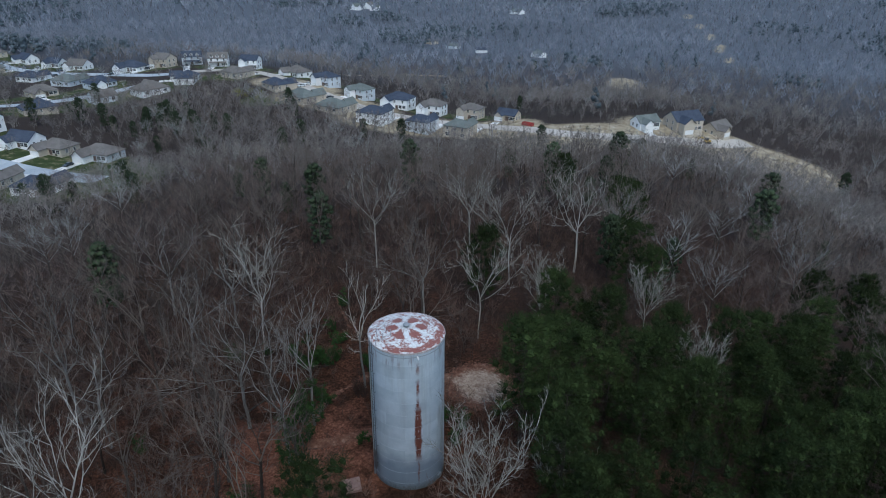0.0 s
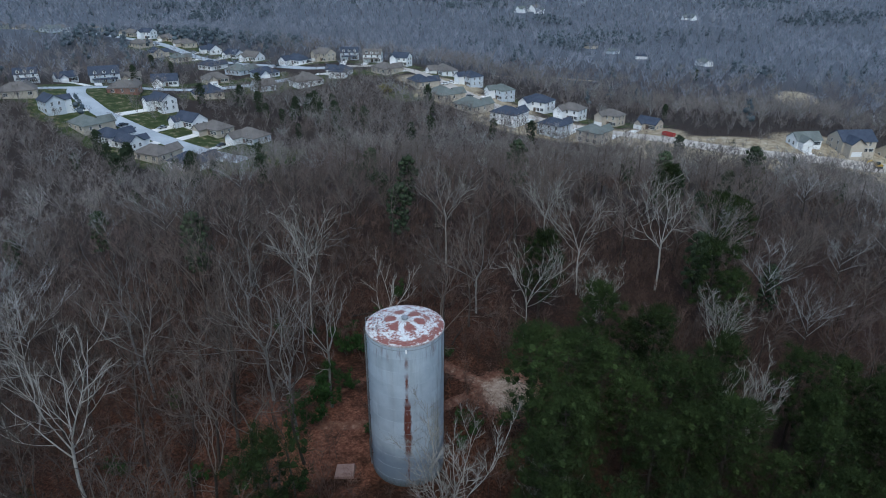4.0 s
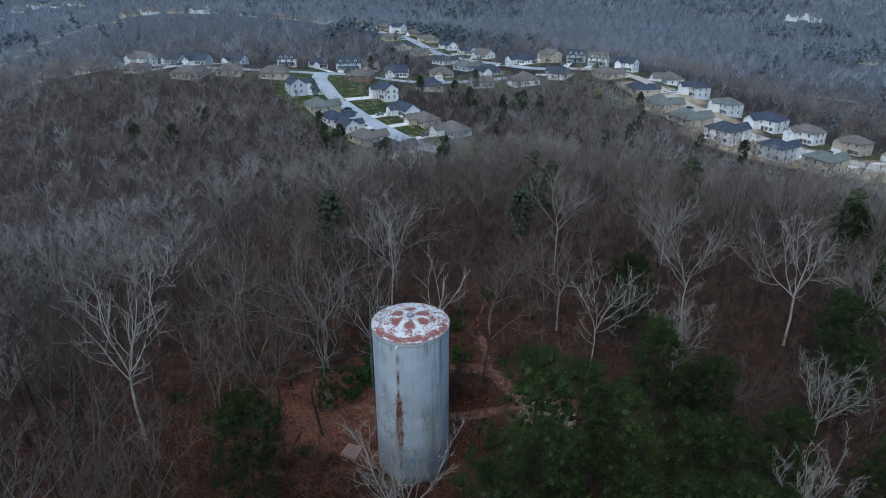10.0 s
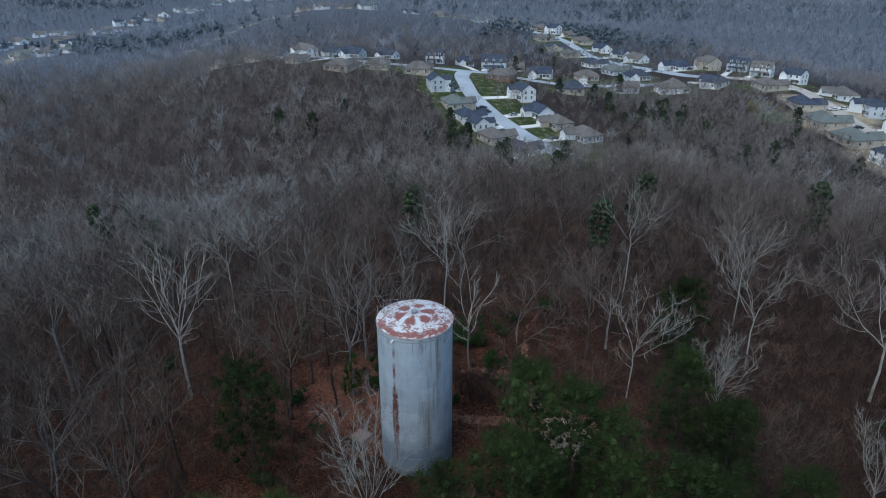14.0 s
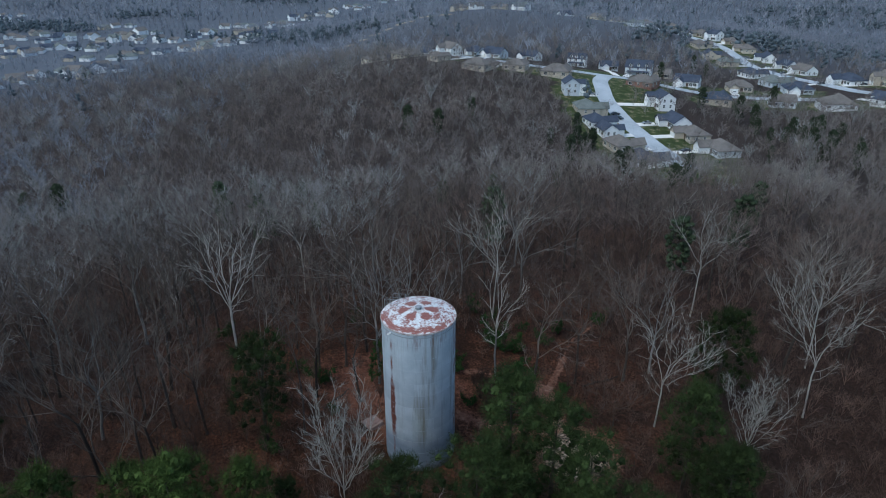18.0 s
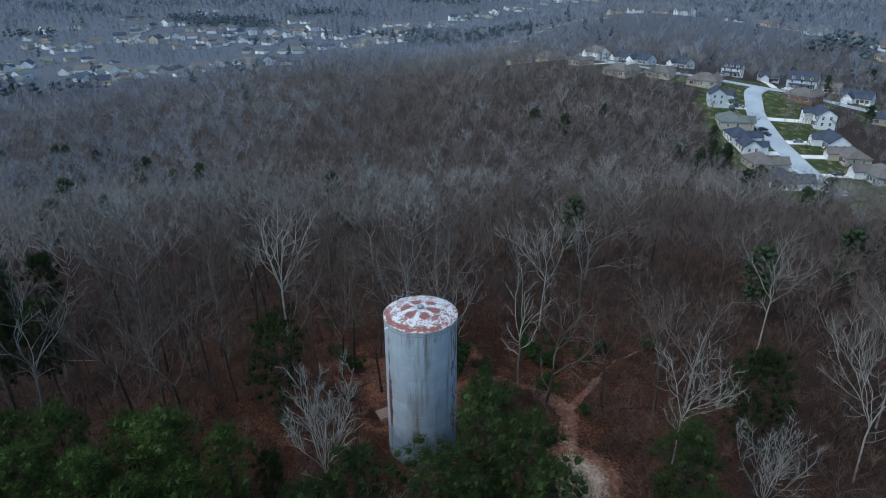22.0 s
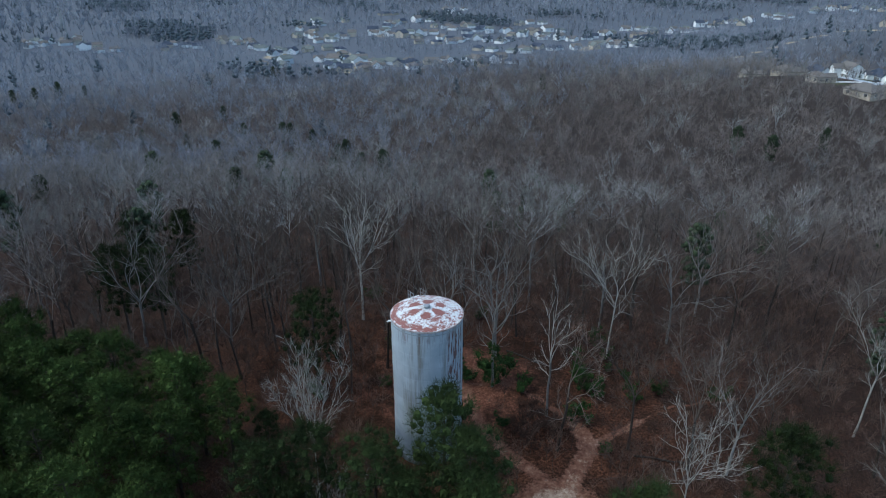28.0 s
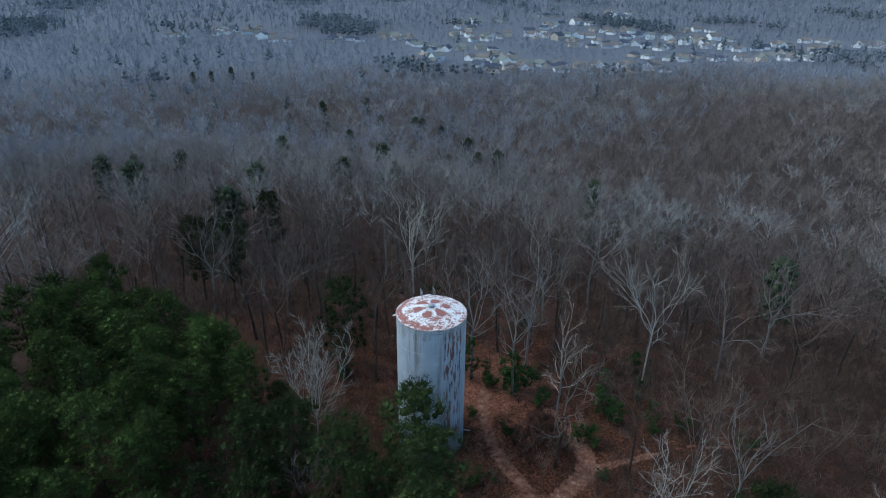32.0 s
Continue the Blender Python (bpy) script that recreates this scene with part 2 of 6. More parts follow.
M_TWIG = surface("grey_brown_twigs", (0.130, 0.114, 0.106), (0.285, 0.258, 0.244), 0.02, 0.12, 0.9, 0.0, island=0.2, tone=0.5)
M_TWIG_DARK = surface("dull_brown_grey_twigs", (0.092, 0.077, 0.068), (0.212, 0.181, 0.161), 0.02, 0.12, 0.9, 0.0, island=0.25, tone=0.6)
M_TWIG_RED = surface("reddish_brown_twigs", (0.056, 0.036, 0.028), (0.148, 0.097, 0.077), 0.05, 0.5, 0.9, 0.0, island=0.35, tone=1.0)
# pale blue-grey base colour paints distance haze onto the far woods
M_TWIG_HAZE = surface("hazed_grey_twigs", (0.146, 0.157, 0.186), (0.338, 0.357, 0.405), 0.007, 0.04, 0.9, 0.0, island=0.15, tone=0.35)
M_TWIG_BROWN = surface("warm_brown_twigs", (0.080, 0.060, 0.053), (0.185, 0.146, 0.131), 0.02, 0.12, 0.9, 0.0, island=0.3, tone=0.6)
M_TWIG_HILL = surface("grey_brown_hill_twigs", (0.110, 0.090, 0.082), (0.234, 0.198, 0.182), 0.02, 0.12, 0.9, 0.0, island=0.3, tone=0.5)
M_TWIG_PALE = surface("pale_grey_twigs", (0.19, 0.188, 0.184), (0.38, 0.377, 0.370), 0.02, 0.12, 0.9, 0.0, island=0.3, tone=0.5)
M_NEEDLE = surface("dark_green_needles", (0.009, 0.0148, 0.0052), (0.039, 0.057, 0.0185), 0.25, 1.2, 0.75, 0.0, per_object=0.7, island=0.5)
# brighter copy of the pine needles for the southern stand
M_NEEDLE_STAND = surface("mid_green_needles", (0.011, 0.0195, 0.0055), (0.060, 0.089, 0.023), 0.25, 1.2, 0.75, 0.0, per_object=0.7, island=0.5)
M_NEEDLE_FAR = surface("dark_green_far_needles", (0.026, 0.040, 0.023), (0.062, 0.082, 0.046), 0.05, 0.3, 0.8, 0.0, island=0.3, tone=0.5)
# needles paled and blued: distance haze put into the base colour
M_NEEDLE_HAZE = surface("haze_blue_needles", (0.078, 0.100, 0.116), (0.126, 0.155, 0.174), 0.05, 0.3, 0.8, 0.0, island=0.3, tone=0.4)
M_IVY = surface("ivy_green_leaves", (0.014, 0.034, 0.011), (0.036, 0.066, 0.018), 0.5, 2.5, 0.85, 0.0, island=0.5)
WALLS = [surface("white_siding", (0.74, 0.75, 0.76), (0.86, 0.86, 0.85), 0.2, 3, 0.8, 0.1),
         surface("tan_siding", (0.42, 0.37, 0.30), (0.55, 0.49, 0.41), 0.2, 3, 0.85, 0.1),
         surface("red_brown_brick", (0.20, 0.10, 0.075), (0.34, 0.19, 0.15), 0.3, 6, 0.9, 0.2),
         surface("light_grey_siding", (0.48, 0.52, 0.56), (0.64, 0.68, 0.72), 0.2, 3, 0.8, 0.1)]
ROOFS = [surface("brown_grey_shingles", (0.115, 0.105, 0.098), (0.20, 0.185, 0.175), 0.3, 4, 0.95, 0.2),
         surface("slate_blue_shingles", (0.035, 0.045, 0.068), (0.085, 0.10, 0.135), 0.3, 4, 0.9, 0.2),
         surface("grey_green_shingles", (0.11, 0.125, 0.12), (0.19, 0.21, 0.20), 0.3, 4, 0.95, 0.2)]
M_TRIM = surface("white_trim", (0.70, 0.70, 0.69), (0.82, 0.82, 0.81), 1, 8, 0.6, 0.0)
M_GARAGE = surface("white_garage_door", (0.66, 0.66, 0.65), (0.78, 0.78, 0.77), 1, 8, 0.5, 0.0)
M_DOOR = surface("dark_front_door", (0.06, 0.04, 0.035), (0.12, 0.08, 0.06), 1, 8, 0.5, 0.0)
M_GLASS = surface("dark_window_glass", (0.02, 0.025, 0.03), (0.05, 0.06, 0.07), 0.5, 2, 0.12, 0.0)
M_RUBBER = surface("black_rubber", (0.02, 0.02, 0.02), (0.04, 0.04, 0.04), 2, 9, 0.8, 0.0)
M_YELLOW = surface("yellow_machine_paint", (0.42, 0.26, 0.03), (0.55, 0.36, 0.06), 1, 6, 0.5, 0.0)
M_REDP = surface("red_tarpaulin", (0.28, 0.03, 0.03), (0.40, 0.06, 0.05), 1, 6, 0.6, 0.0)
CARS = [surface("dark_car_paint", (0.02, 0.025, 0.035), (0.04, 0.05, 0.06), 1, 5, 0.3, 0.0),
        surface("white_car_paint", (0.68, 0.68, 0.68), (0.78, 0.78, 0.78), 1, 5, 0.3, 0.0),
        surface("silver_car_paint", (0.30, 0.32, 0.34), (0.40, 0.42, 0.44), 1, 5, 0.3, 0.0, 0.3)]


# ---- mesh helpers ----
class Shape:
    """Vertices and faces of one part, with material slots."""

    def __init__(self):
        self.v, self.f, self.s = [], [], []

    def add(self, vs, fs, slot=0):
        o = len(self.v)
        self.v += [tuple(p) for p in vs]
        self.f += [tuple(i + o for i in f) for f in fs]
        self.s += [slot] * len(fs)
        return self

    def box(self, x0, x1, y0, y1, z0, z1, slot=0):
        vs = [(x, y, z) for z in (z0, z1) for x, y in ((x0, y0), (x1, y0), (x1, y1), (x0, y1))]
        return self.add(vs, [(3, 2, 1, 0), (4, 5, 6, 7), (0, 1, 5, 4), (1, 2, 6, 5), (2, 3, 7, 6), (3, 0, 4, 7)], slot)

    def tube(self, pts, rad, n=5, cap=False, slot=0):
        rings, vs, fs = len(pts), [], []
        for i, p in enumerate(pts):
            d = (Vector(pts[min(i + 1, rings - 1)]) - Vector(pts[max(i - 1, 0)])).normalized()
            a = d.orthogonal().normalized() if abs(d.z) < 0.9 else Vector((1, 0, 0)).cross(d).normalized()
            b = d.cross(a)
            for k in range(n):
                w = 2 * math.pi * k / n
                vs.append(Vector(p) + (a * math.cos(w) + b * math.sin(w)) * rad[i])
        for i in range(rings - 1):
            for k in range(n):
                j = (k + 1) % n
                fs.append((i * n + k, i * n + j, (i + 1) * n + j, (i + 1) * n + k))
        if cap:
            fs += [tuple(range(n))[::-1], tuple(range((rings - 1) * n, rings * n))]
        return self.add(vs, fs, slot)

    def spike(self, a, b, r, slot=0):
        """A thin three-sided tapering twig."""
        a, b = Vector(a), Vector(b)
        d = (b - a).normalized()
        u = d.orthogonal().normalized() * r
        w = d.cross(u)
        return self.add([a + u, a - u * 0.5 + w * 0.87, a - u * 0.5 - w * 0.87, b], [(0, 1, 3), (1, 2, 3), (2, 0, 3)], slot)

    def blade(self, a, b, r):
        a, b = Vector(a), Vector(b)
        u = (b - a).cross(Vector((random.uniform(-1, 1), random.uniform(-1, 1), random.uniform(-1, 1)))).normalized() * r
        return self.add([a + u, a - u, b], [(0, 1, 2)])

    def clump(self, rg, c, r, n, size, width, core=0.45):
        """A rounded knot of foliage: a rough dark heart set round with needles."""
        c, g = Vector(c), 0.618
        if core:
            ico = [(0, 1, g), (0, -1, g), (0, 1, -g), (0, -1, -g), (1, g, 0), (-1, g, 0), (1, -g, 0), (-1, -g, 0), (g, 0, 1), (-g, 0, 1), (g, 0, -1), (-g, 0, -1)]
            vs = [c + Vector(p).normalized() * r * core * rg.uniform(0.7, 1.3) for p in ico]
            self.add(vs, [(0, 1, 8), (0, 9, 1), (0, 4, 5), (0, 5, 9), (0, 8, 4), (1, 7, 6), (1, 6, 8), (1, 9, 7), (2, 3, 11), (2, 10, 3), (2, 5, 4), (2, 4, 10), (2, 11, 5), (3, 6, 7), (3, 10, 6), (3, 7, 11), (4, 8, 10), (6, 10, 8), (5, 11, 9), (7, 9, 11)])
        for _ in range(n):
            d = Vector((rg.gauss(0, 1), rg.gauss(0, 1), rg.gauss(0.35, 0.8))).normalized()
            a = c + d * r * rg.uniform(0.3 if core < 0.5 else 0.45, 0.88)
            w = (d + Vector((rg.uniform(-1, 1), rg.uniform(-1, 1), rg.uniform(0.0, 1.4))) * 0.6).normalized()
            self.blade(a, a + w * size * rg.uniform(0.6, 1.3), width)
        return self

    def arrays(self):
        """Vertices, triangles and their slots as arrays."""
        tris, slots = [], []
        for f, slot in zip(self.f, self.s):
            for k in range(1, len(f) - 1):
                tris.append((f[0], f[k], f[k + 1]))
                slots.append(slot)
        return np.array([tuple(p) for p in self.v], dtype=np.float32), np.array(tris, dtype=np.int32), np.array(slots, dtype=np.int32)

    def mesh(self, name, *mats, smooth=False):
        me = bpy.data.meshes.new(name)
        me.from_pydata(self.v, [], self.f)
        for m in mats:
            me.materials.append(m)
        if len(mats) > 1:
            me.polygons.foreach_set("material_index", self.s)
        if smooth:
            me.polygons.foreach_set("use_smooth", [True] * len(self.f))
        me.update()
        return me


def part(name, me, parent, label="", m=None):
    ob = new(name, me)
    ob.parent = parent
    if m is not None:
        ob.matrix_basis = m
    return tagged(ob, label)


def thing(name, label, category, m=None, group="", kind="", me=None):
    ob = new(name, me)
    if m is not None:
        ob.matrix_basis = m
    return tagged(ob, label, category, group, kind)


def tri_mesh(name, v, f, mat):
    me = bpy.data.meshes.new(name)
    me.vertices.add(len(v))
    me.vertices.foreach_set("co", np.ascontiguousarray(v, dtype=np.float32).ravel())
    me.loops.add(f.size)
    me.loops.foreach_set("vertex_index", np.ascontiguousarray(f, dtype=np.int32).ravel())
    me.polygons.add(len(f))
    me.polygons.foreach_set("loop_start", np.arange(0, f.size, 3, dtype=np.int32))
    me.materials.append(mat)
    me.update(calc_edges=True)
    return me


# ---- ground ----
HILLS = [(0, 0, 85, 21.1), (-110, 140, 60, 12.8), (-330, 130, 90, 24.4), (-215, 350, 80, 26.1), (-60, 290, 60, 16.4), (-260, -40, 110, 21.8),
         (60, 170, 60, 29.3), (-440, 400, 130, 25.4), (100, -60, 110, 20.4), (-60, -150, 110, 31.6), (-230, 200, 60, 6.9), (-420, 110, 80, 12.2),
         (70, 290, 60, 28.6), (-150, -10, 80, -3.5), (0, 90, 60, 13.8), (-190, -140, 80, -13.2), (-100, 215, 50, 7.2), (30, 225, 50, -10.8),
         (-150, 105, 50, -0.2), (120, 240, 60, -18.0), (-60, 70, 60, 10.3), (0, 170, 50, -1.4), (-50, -60, 60, 1.2)]
# rises farther off: the ridge behind the estate, the edge of the valley, the slope of the new street
HILLS += [(-620, 330, 100, 17.0), (-640, 210, 90, 32.0), (-505, -75, 60, 12.2), (-740, 10, 110, 6.3), (-540, -150, 70, -2.1), (-130, 335, 45, 6.0),
          (-60, 305, 45, -5.4), (-310, 370, 60, -3.2), (30, 255, 40, 3.4), (-245, 320, 45, -3.1), (-305, 205, 40, 3.2), (-540, 390, 70, 1.6)]


def ground(x, y):
    x, y = np.asarray(x, float), np.asarray(y, float)
    z = np.full(np.broadcast(x, y).shape, -52.0)
    for a, b, s, h in HILLS:
        z = z + h * np.exp(-((x - a) ** 2 + (y - b) ** 2) / (2 * s * s))
    far = np.clip((np.hypot(x, y) - 800) / 900, 0, 3)
    return z + far * (14 + 12 * np.sin(x * 0.0041 + 1) * np.cos(y * 0.0047 - 0.6))


def gz(x, y):
    return float(ground(x, y))


# dirt tracks near the standpipe: points and half width
TRACKS = [([(-12.5, 1.1), (-9.0, 2.6), (-5.0, 5.1), (-0.5, 10.0), (1.7, 14.0), (4.5, 16.5)], 0.8),
          ([(4.5, 17.3), (0.4, 17.6), (-3.8, 18.8), (-6.6, 18.0), (-9.1, 15.8)], 1.0),
          ([(-5.5, 19.4), (-8.3, 21.9), (-11.8, 24.8)], 0.5), ([(-11.8, 24.5), (-16.5, 29), (-21, 38)], 0.2), ([(-9.1, 15.8), (-12.4, 11.4), (-14.5, 6.2), (-12.5, 1.1)], 0.5),
          ([(215, 1153), (211, 951), (199, 779), (185, 655)], 5), ([(-157, 463), (-131, 500), (-111, 514), (-80, 520)], 3.5), ([(-600, 84), (-616, 119), (-632, 150), (-638, 179), (-626, 202)], 4.5)]
ROAD_LINES = [([(-303, 202), (-289, 190), (-272, 182), (-255, 175), (-237, 171), (-221, 168), (-205, 166), (-187, 163), (-173, 161), (-155, 158)], 4.5),
              ([(-470, 104), (-450, 110), (-405, 126), (-368, 138), (-340, 155), (-318, 180), (-303, 202), (-298, 216), (-285, 228), (-272, 238), (-262, 250), (-252, 268), (-240, 290), (-228, 312)], 3.8),
              ([(-218, 343), (-197, 351), (-178, 351), (-157, 339), (-137, 325), (-118, 313), (-92, 299), (-67, 291), (-44, 286), (-20, 279), (3, 271), (24, 262), (46, 260), (68, 266), (94, 281), (117, 304)], 4.2),
              ([(-620, 366), (-560, 385), (-515, 388), (-476, 387), (-431, 386), (-395, 374), (-364, 361), (-335, 354), (-282, 343), (-240, 334), (-218, 343)], 4.0)]
# bare soil: x, y, radius x, radius y
SOIL = [(6.6, 17.0, 4.7, 5.0), (4.4, 17, 2.5, 1.6), (40, 268, 48, 10), (84, 282, 34, 20), (108, 292, 30, 16), (-20, 268, 40, 9), (-60, 274, 36, 20), (-108, 300, 34, 16), (-140, 325, 26, 14), (134, 285, 24, 20), (30, 250, 40, 9), (-8, 280, 16, 14),
        (72, 515, 14, 30), (-545, -262, 26, 8), (-606, -378, 24, 7), (-629, -312, 30, 8), (-785, 8, 30, 9), (-720, -50, 24, 8), (-812, -330, 26, 8)]


def line_distance(x, y, pts):
    best = np.full(np.shape(x), 1e9)
    for (ax, ay), (bx, by) in zip(pts, pts[1:]):
        dx, dy = bx - ax, by - ay
        u = np.clip(((x - ax) * dx + (y - ay) * dy) / (dx * dx + dy * dy), 0, 1)
        best = np.minimum(best, np.hypot(x - ax - u * dx, y - ay - u * dy))
    return best


def smooth_line(pts, step=3.0):
    """Points every few metres along a soft curve."""
    out = []
    p = [Vector(q) for q in pts]
    p = [p[0] * 2 - p[1], *p, p[-1] * 2 - p[-2]]
    for i in range(1, len(p) - 2):
        n = max(2, int((p[i + 1] - p[i]).length / step))
        for k in range(n):
            s = k / n
            out.append(0.5 * (2 * p[i] + (p[i + 1] - p[i - 1]) * s + (2 * p[i - 1] - 5 * p[i] + 4 * p[i + 1] - p[i + 2]) * s * s + (3 * p[i] - 3 * p[i + 1] + p[i + 2] - p[i - 1]) * s ** 3))
    return out + [p[-2]]


# houses: x, y, width, form, roof, wall (form 0 hipped, 1 gabled, 2 two storeys, 3 dormers)
COURT = [(-279, 212, 17, 0, 0, 2), (-240, 200, 13, 2, 1, 0), (-213, 190, 15, 1, 1, 0), (-196, 188, 15, 0, 0, 1), (-174, 186, 16, 0, 0, 3), (-269, 160, 12, 2, 1, 3),
         (-241, 155, 16, 0, 2, 1), (-223, 151, 14, 0, 1, 0), (-211, 150, 12, 1, 1, 0), (-192, 146, 15, 0, 0, 1), (-170, 143, 16, 0, 1, 0)]
UPPER = [(-350, 207, 13, 3, 1, 0), (-348, 230, 13, 1, 1, 3), (-326, 240, 18, 3, 1, 3), (-322, 256, 12, 1, 0, 1), (-288, 250, 16, 1, 1, 0), (-301, 167, 18, 0, 0, 1),
         (-318, 148, 15, 0, 0, 1), (-384, 188, 15, 1, 1, 0), (-374, 157, 16, 1, 1, 3), (-322, 125, 17, 0, 0, 1), (-396, 152, 14, 1, 1, 3), (-428, 143, 16, 2, 0, 0),
         (-357, 110, 12, 0, 0, 1), (-450, 130, 16, 1, 1, 0), (-420, 104, 17, 0, 0, 1), (-462, 88, 16, 0, 0, 1)]
MIDDLE = [(-244, 237, 17, 0, 1, 1), (-274, 277, 16, 0, 0, 1), (-320, 325, 16, 0, 1, 0), (-283, 311, 17, 0, 2, 3), (-342, 377, 14, 1, 1, 0), (-318, 370, 16, 1, 0, 0),
          (-256, 304, 17, 0, 1, 3), (-266, 354, 18, 0, 1, 0), (-215, 291, 19, 0, 0, 0), (-231, 270, 14, 1, 0, 3), (-206, 317, 17, 0, 1, 0), (-250, 367, 14, 2, 0, 1), (-236, 378, 14, 3, 1, 3)]
EAST = [(-456, 401, 13, 2, 1, 0), (-477, 402, 15, 0, 0, 1), (-435, 405, 15, 0, 0, 1), (-405, 393, 16, 0, 0, 1), (-370, 384, 16, 1, 1, 0), (-394, 348, 14, 1, 1, 1), (-430, 365, 15, 0, 0, 1),
        (-528, 405, 15, 0, 0, 1), (-538, 368, 14, 0, 2, 3), (-567, 401, 15, 0, 0, 0), (-602, 390, 15, 0, 0, 1), (-592, 356, 16, 0, 0, 1), (-632, 376, 15, 1, 1, 0), (-367, 342, 14, 0, 2, 1)]
ROW = [(-212, 370, 14, 3, 0, 0), (-188, 368, 13, 2, 1, 0), (-182, 332, 16, 0, 0, 1), (-150, 355, 17, 0, 0, 0), (-147, 312, 16, 0, 1, 1), (-125, 295, 18, 0, 2, 1),
       (-124, 337, 14, 4, 1, 3), (-103, 283, 18, 0, 2, 1), (-98, 321, 14, 4, 2, 3), (-77, 269, 16, 4, 1, 0), (-74, 315, 17, 4, 1, 0)]
NEWER = [(-53, 308, 15, 4, 0, 0), (-51, 263, 14, 4, 1, 3), (-30, 301, 13, 4, 0, 1), (-31, 260, 14, 4, 2, 1), (-9, 293, 12, 1, 1, 1), (60, 279, 13, 1, 2, 0), (80, 289, 17, 2, 1, 1), (100, 303, 15, 1, 0, 1)]
HOUSES = COURT + UPPER + EAST + MIDDLE + ROW + NEWER
HX, HY = np.array([h[0] for h in HOUSES], float), np.array([h[1] for h in HOUSES], float)


def open_land(x, y, gap=0.0):
    """True where no trees grow: roads, gardens, tracks, clearing."""
    x, y = np.asarray(x, float), np.asarray(y, float)
    bare = np.hypot(x, y) < 6.5 + gap
    for pts, half in TRACKS:
        bare |= line_distance(x, y, pts) < half + 0.6 + gap
    for pts, half in ROAD_LINES:
        bare |= line_distance(x, y, pts) < half + 5.5 + gap
    for hx, hy in zip(HX, HY):
        bare |= np.hypot(x - hx, y - hy) < 10.5 + gap
    for a, b, rx, ry in SOIL:
        bare |= ((x - a) / rx) ** 2 + ((y - b) / ry) ** 2 < 1.0
    return bare


def build_ground():
    radii = [0.0]
    while radii[-1] < 4600:
        radii.append(radii[-1] + max(0.9, radii[-1] * 0.017))
    ns, nr = 320, len(radii)
    w = np.linspace(0, 2 * np.pi, ns, endpoint=False)
    r = np.array(radii[1:])
    x = np.concatenate([[0.0], (r[:, None] * np.cos(w)).ravel()])
    y = np.concatenate([[0.0], (r[:, None] * np.sin(w)).ravel()])
    z = ground(x, y)
    d = np.hypot(x, y)
    rough = (np.sin(x * 0.9 + 1.3 * np.sin(y * 0.31)) * np.cos(y * 0.8 + 1.1 * np.sin(x * 0.37))) * 0.10
    road = np.full(x.shape, 1e9)
    for pts, half in ROAD_LINES:
        road = np.minimum(road, line_distance(x, y, pts) - half)
    z += rough * np.clip((d - 5) / 8, 0, 1) * np.clip(road / 20, 0, 1)
    k = np.arange(ns)
    tri = [np.stack([np.zeros(ns, int), 1 + k, 1 + (k + 1) % ns], 1)]
    for i in range(nr - 2):
        a, b = 1 + i * ns + k, 1 + i * ns + (k + 1) % ns
        tri += [np.stack([a, a + ns, b + ns], 1), np.stack([a, b + ns, b], 1)]
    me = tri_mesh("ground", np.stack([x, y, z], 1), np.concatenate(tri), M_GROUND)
    soil, grass = np.zeros(len(x)), np.zeros(len(x))
    for pts, half in TRACKS:
        ld = line_distance(x, y, pts)
        soil = np.maximum(soil, np.clip(1.25 - ld / (half * 1.7), 0, 1) * (0.86 if half >= 1 else 0.76) - 0.16 * (ld < half * 0.3) if half < 2 else np.clip(1.35 - ld / (half * 1.25), 0, 0.72))
    for a, b, rx, ry in SOIL:
        q = np.sqrt(((x - a) / rx) ** 2 + ((y - b) / ry) ** 2)
        soil = np.maximum(soil, np.clip(1.6 - q, 0, 1) * (q < 1.5))
    for hx, hy in zip(HX, HY):
        grass = np.maximum(grass, np.clip(1.6 - np.hypot(x - hx, y - hy) / 15, 0, 1))
    court = line_distance(x, y, ROAD_LINES[0][0])
    grass = np.maximum(grass * np.clip(1.7 - road / 22, 0, 1), np.clip(1.5 - court / 24, 0, 0.85))
    grass *= 1 - np.clip(soil * 1.3, 0, 1)
    grass = np.maximum(grass, np.clip(1.7 - np.hypot((x + 146) / 11, (y - 288) / 8), 0, 1))
    for nm, val in (("soil", soil), ("grass", grass)):
        at = me.attributes.new(nm, "FLOAT", "POINT")
        at.data.foreach_set("value", val.astype(np.float32))
    me.polygons.foreach_set("use_smooth", [True] * len(me.polygons))
    return thing("ground", "rolling winter hillside ground under fallen reddish leaves", "ground", kind="structure", me=me)


build_ground()


def ribbon(name, pts, half, lift, mat, label, category):
    s = Shape()
    line = smooth_line(pts)
    for i, p in enumerate(line):
        d = (line[min(i + 1, len(line) - 1)] - line[max(i - 1, 0)]).normalized()
        n = Vector((-d.y, d.x))
        for k in (-1, -0.5, 0, 0.5, 1):
            q = p + n * half * k
            s.v.append((q.x, q.y, gz(q.x, q.y) + lift))
        for k in (-1, 1):
            q = p + n * half * k
            s.v.append((q.x, q.y, gz(q.x, q.y) - 0.4))
    for i in range(len(line) - 1):
        a = i * 7
        for k in range(4):
            s.f.append((a + k, a + 7 + k, a + 8 + k, a + k + 1)[::-1])
        s.f.append((a + 5, a + 12, a + 7, a)[::-1])
        s.f.append((a + 4, a + 11, a + 13, a + 6)[::-1])
    s.s = [0] * len(s.f)
    return thing(name, label, category, kind="structure", me=s.mesh(name, mat))


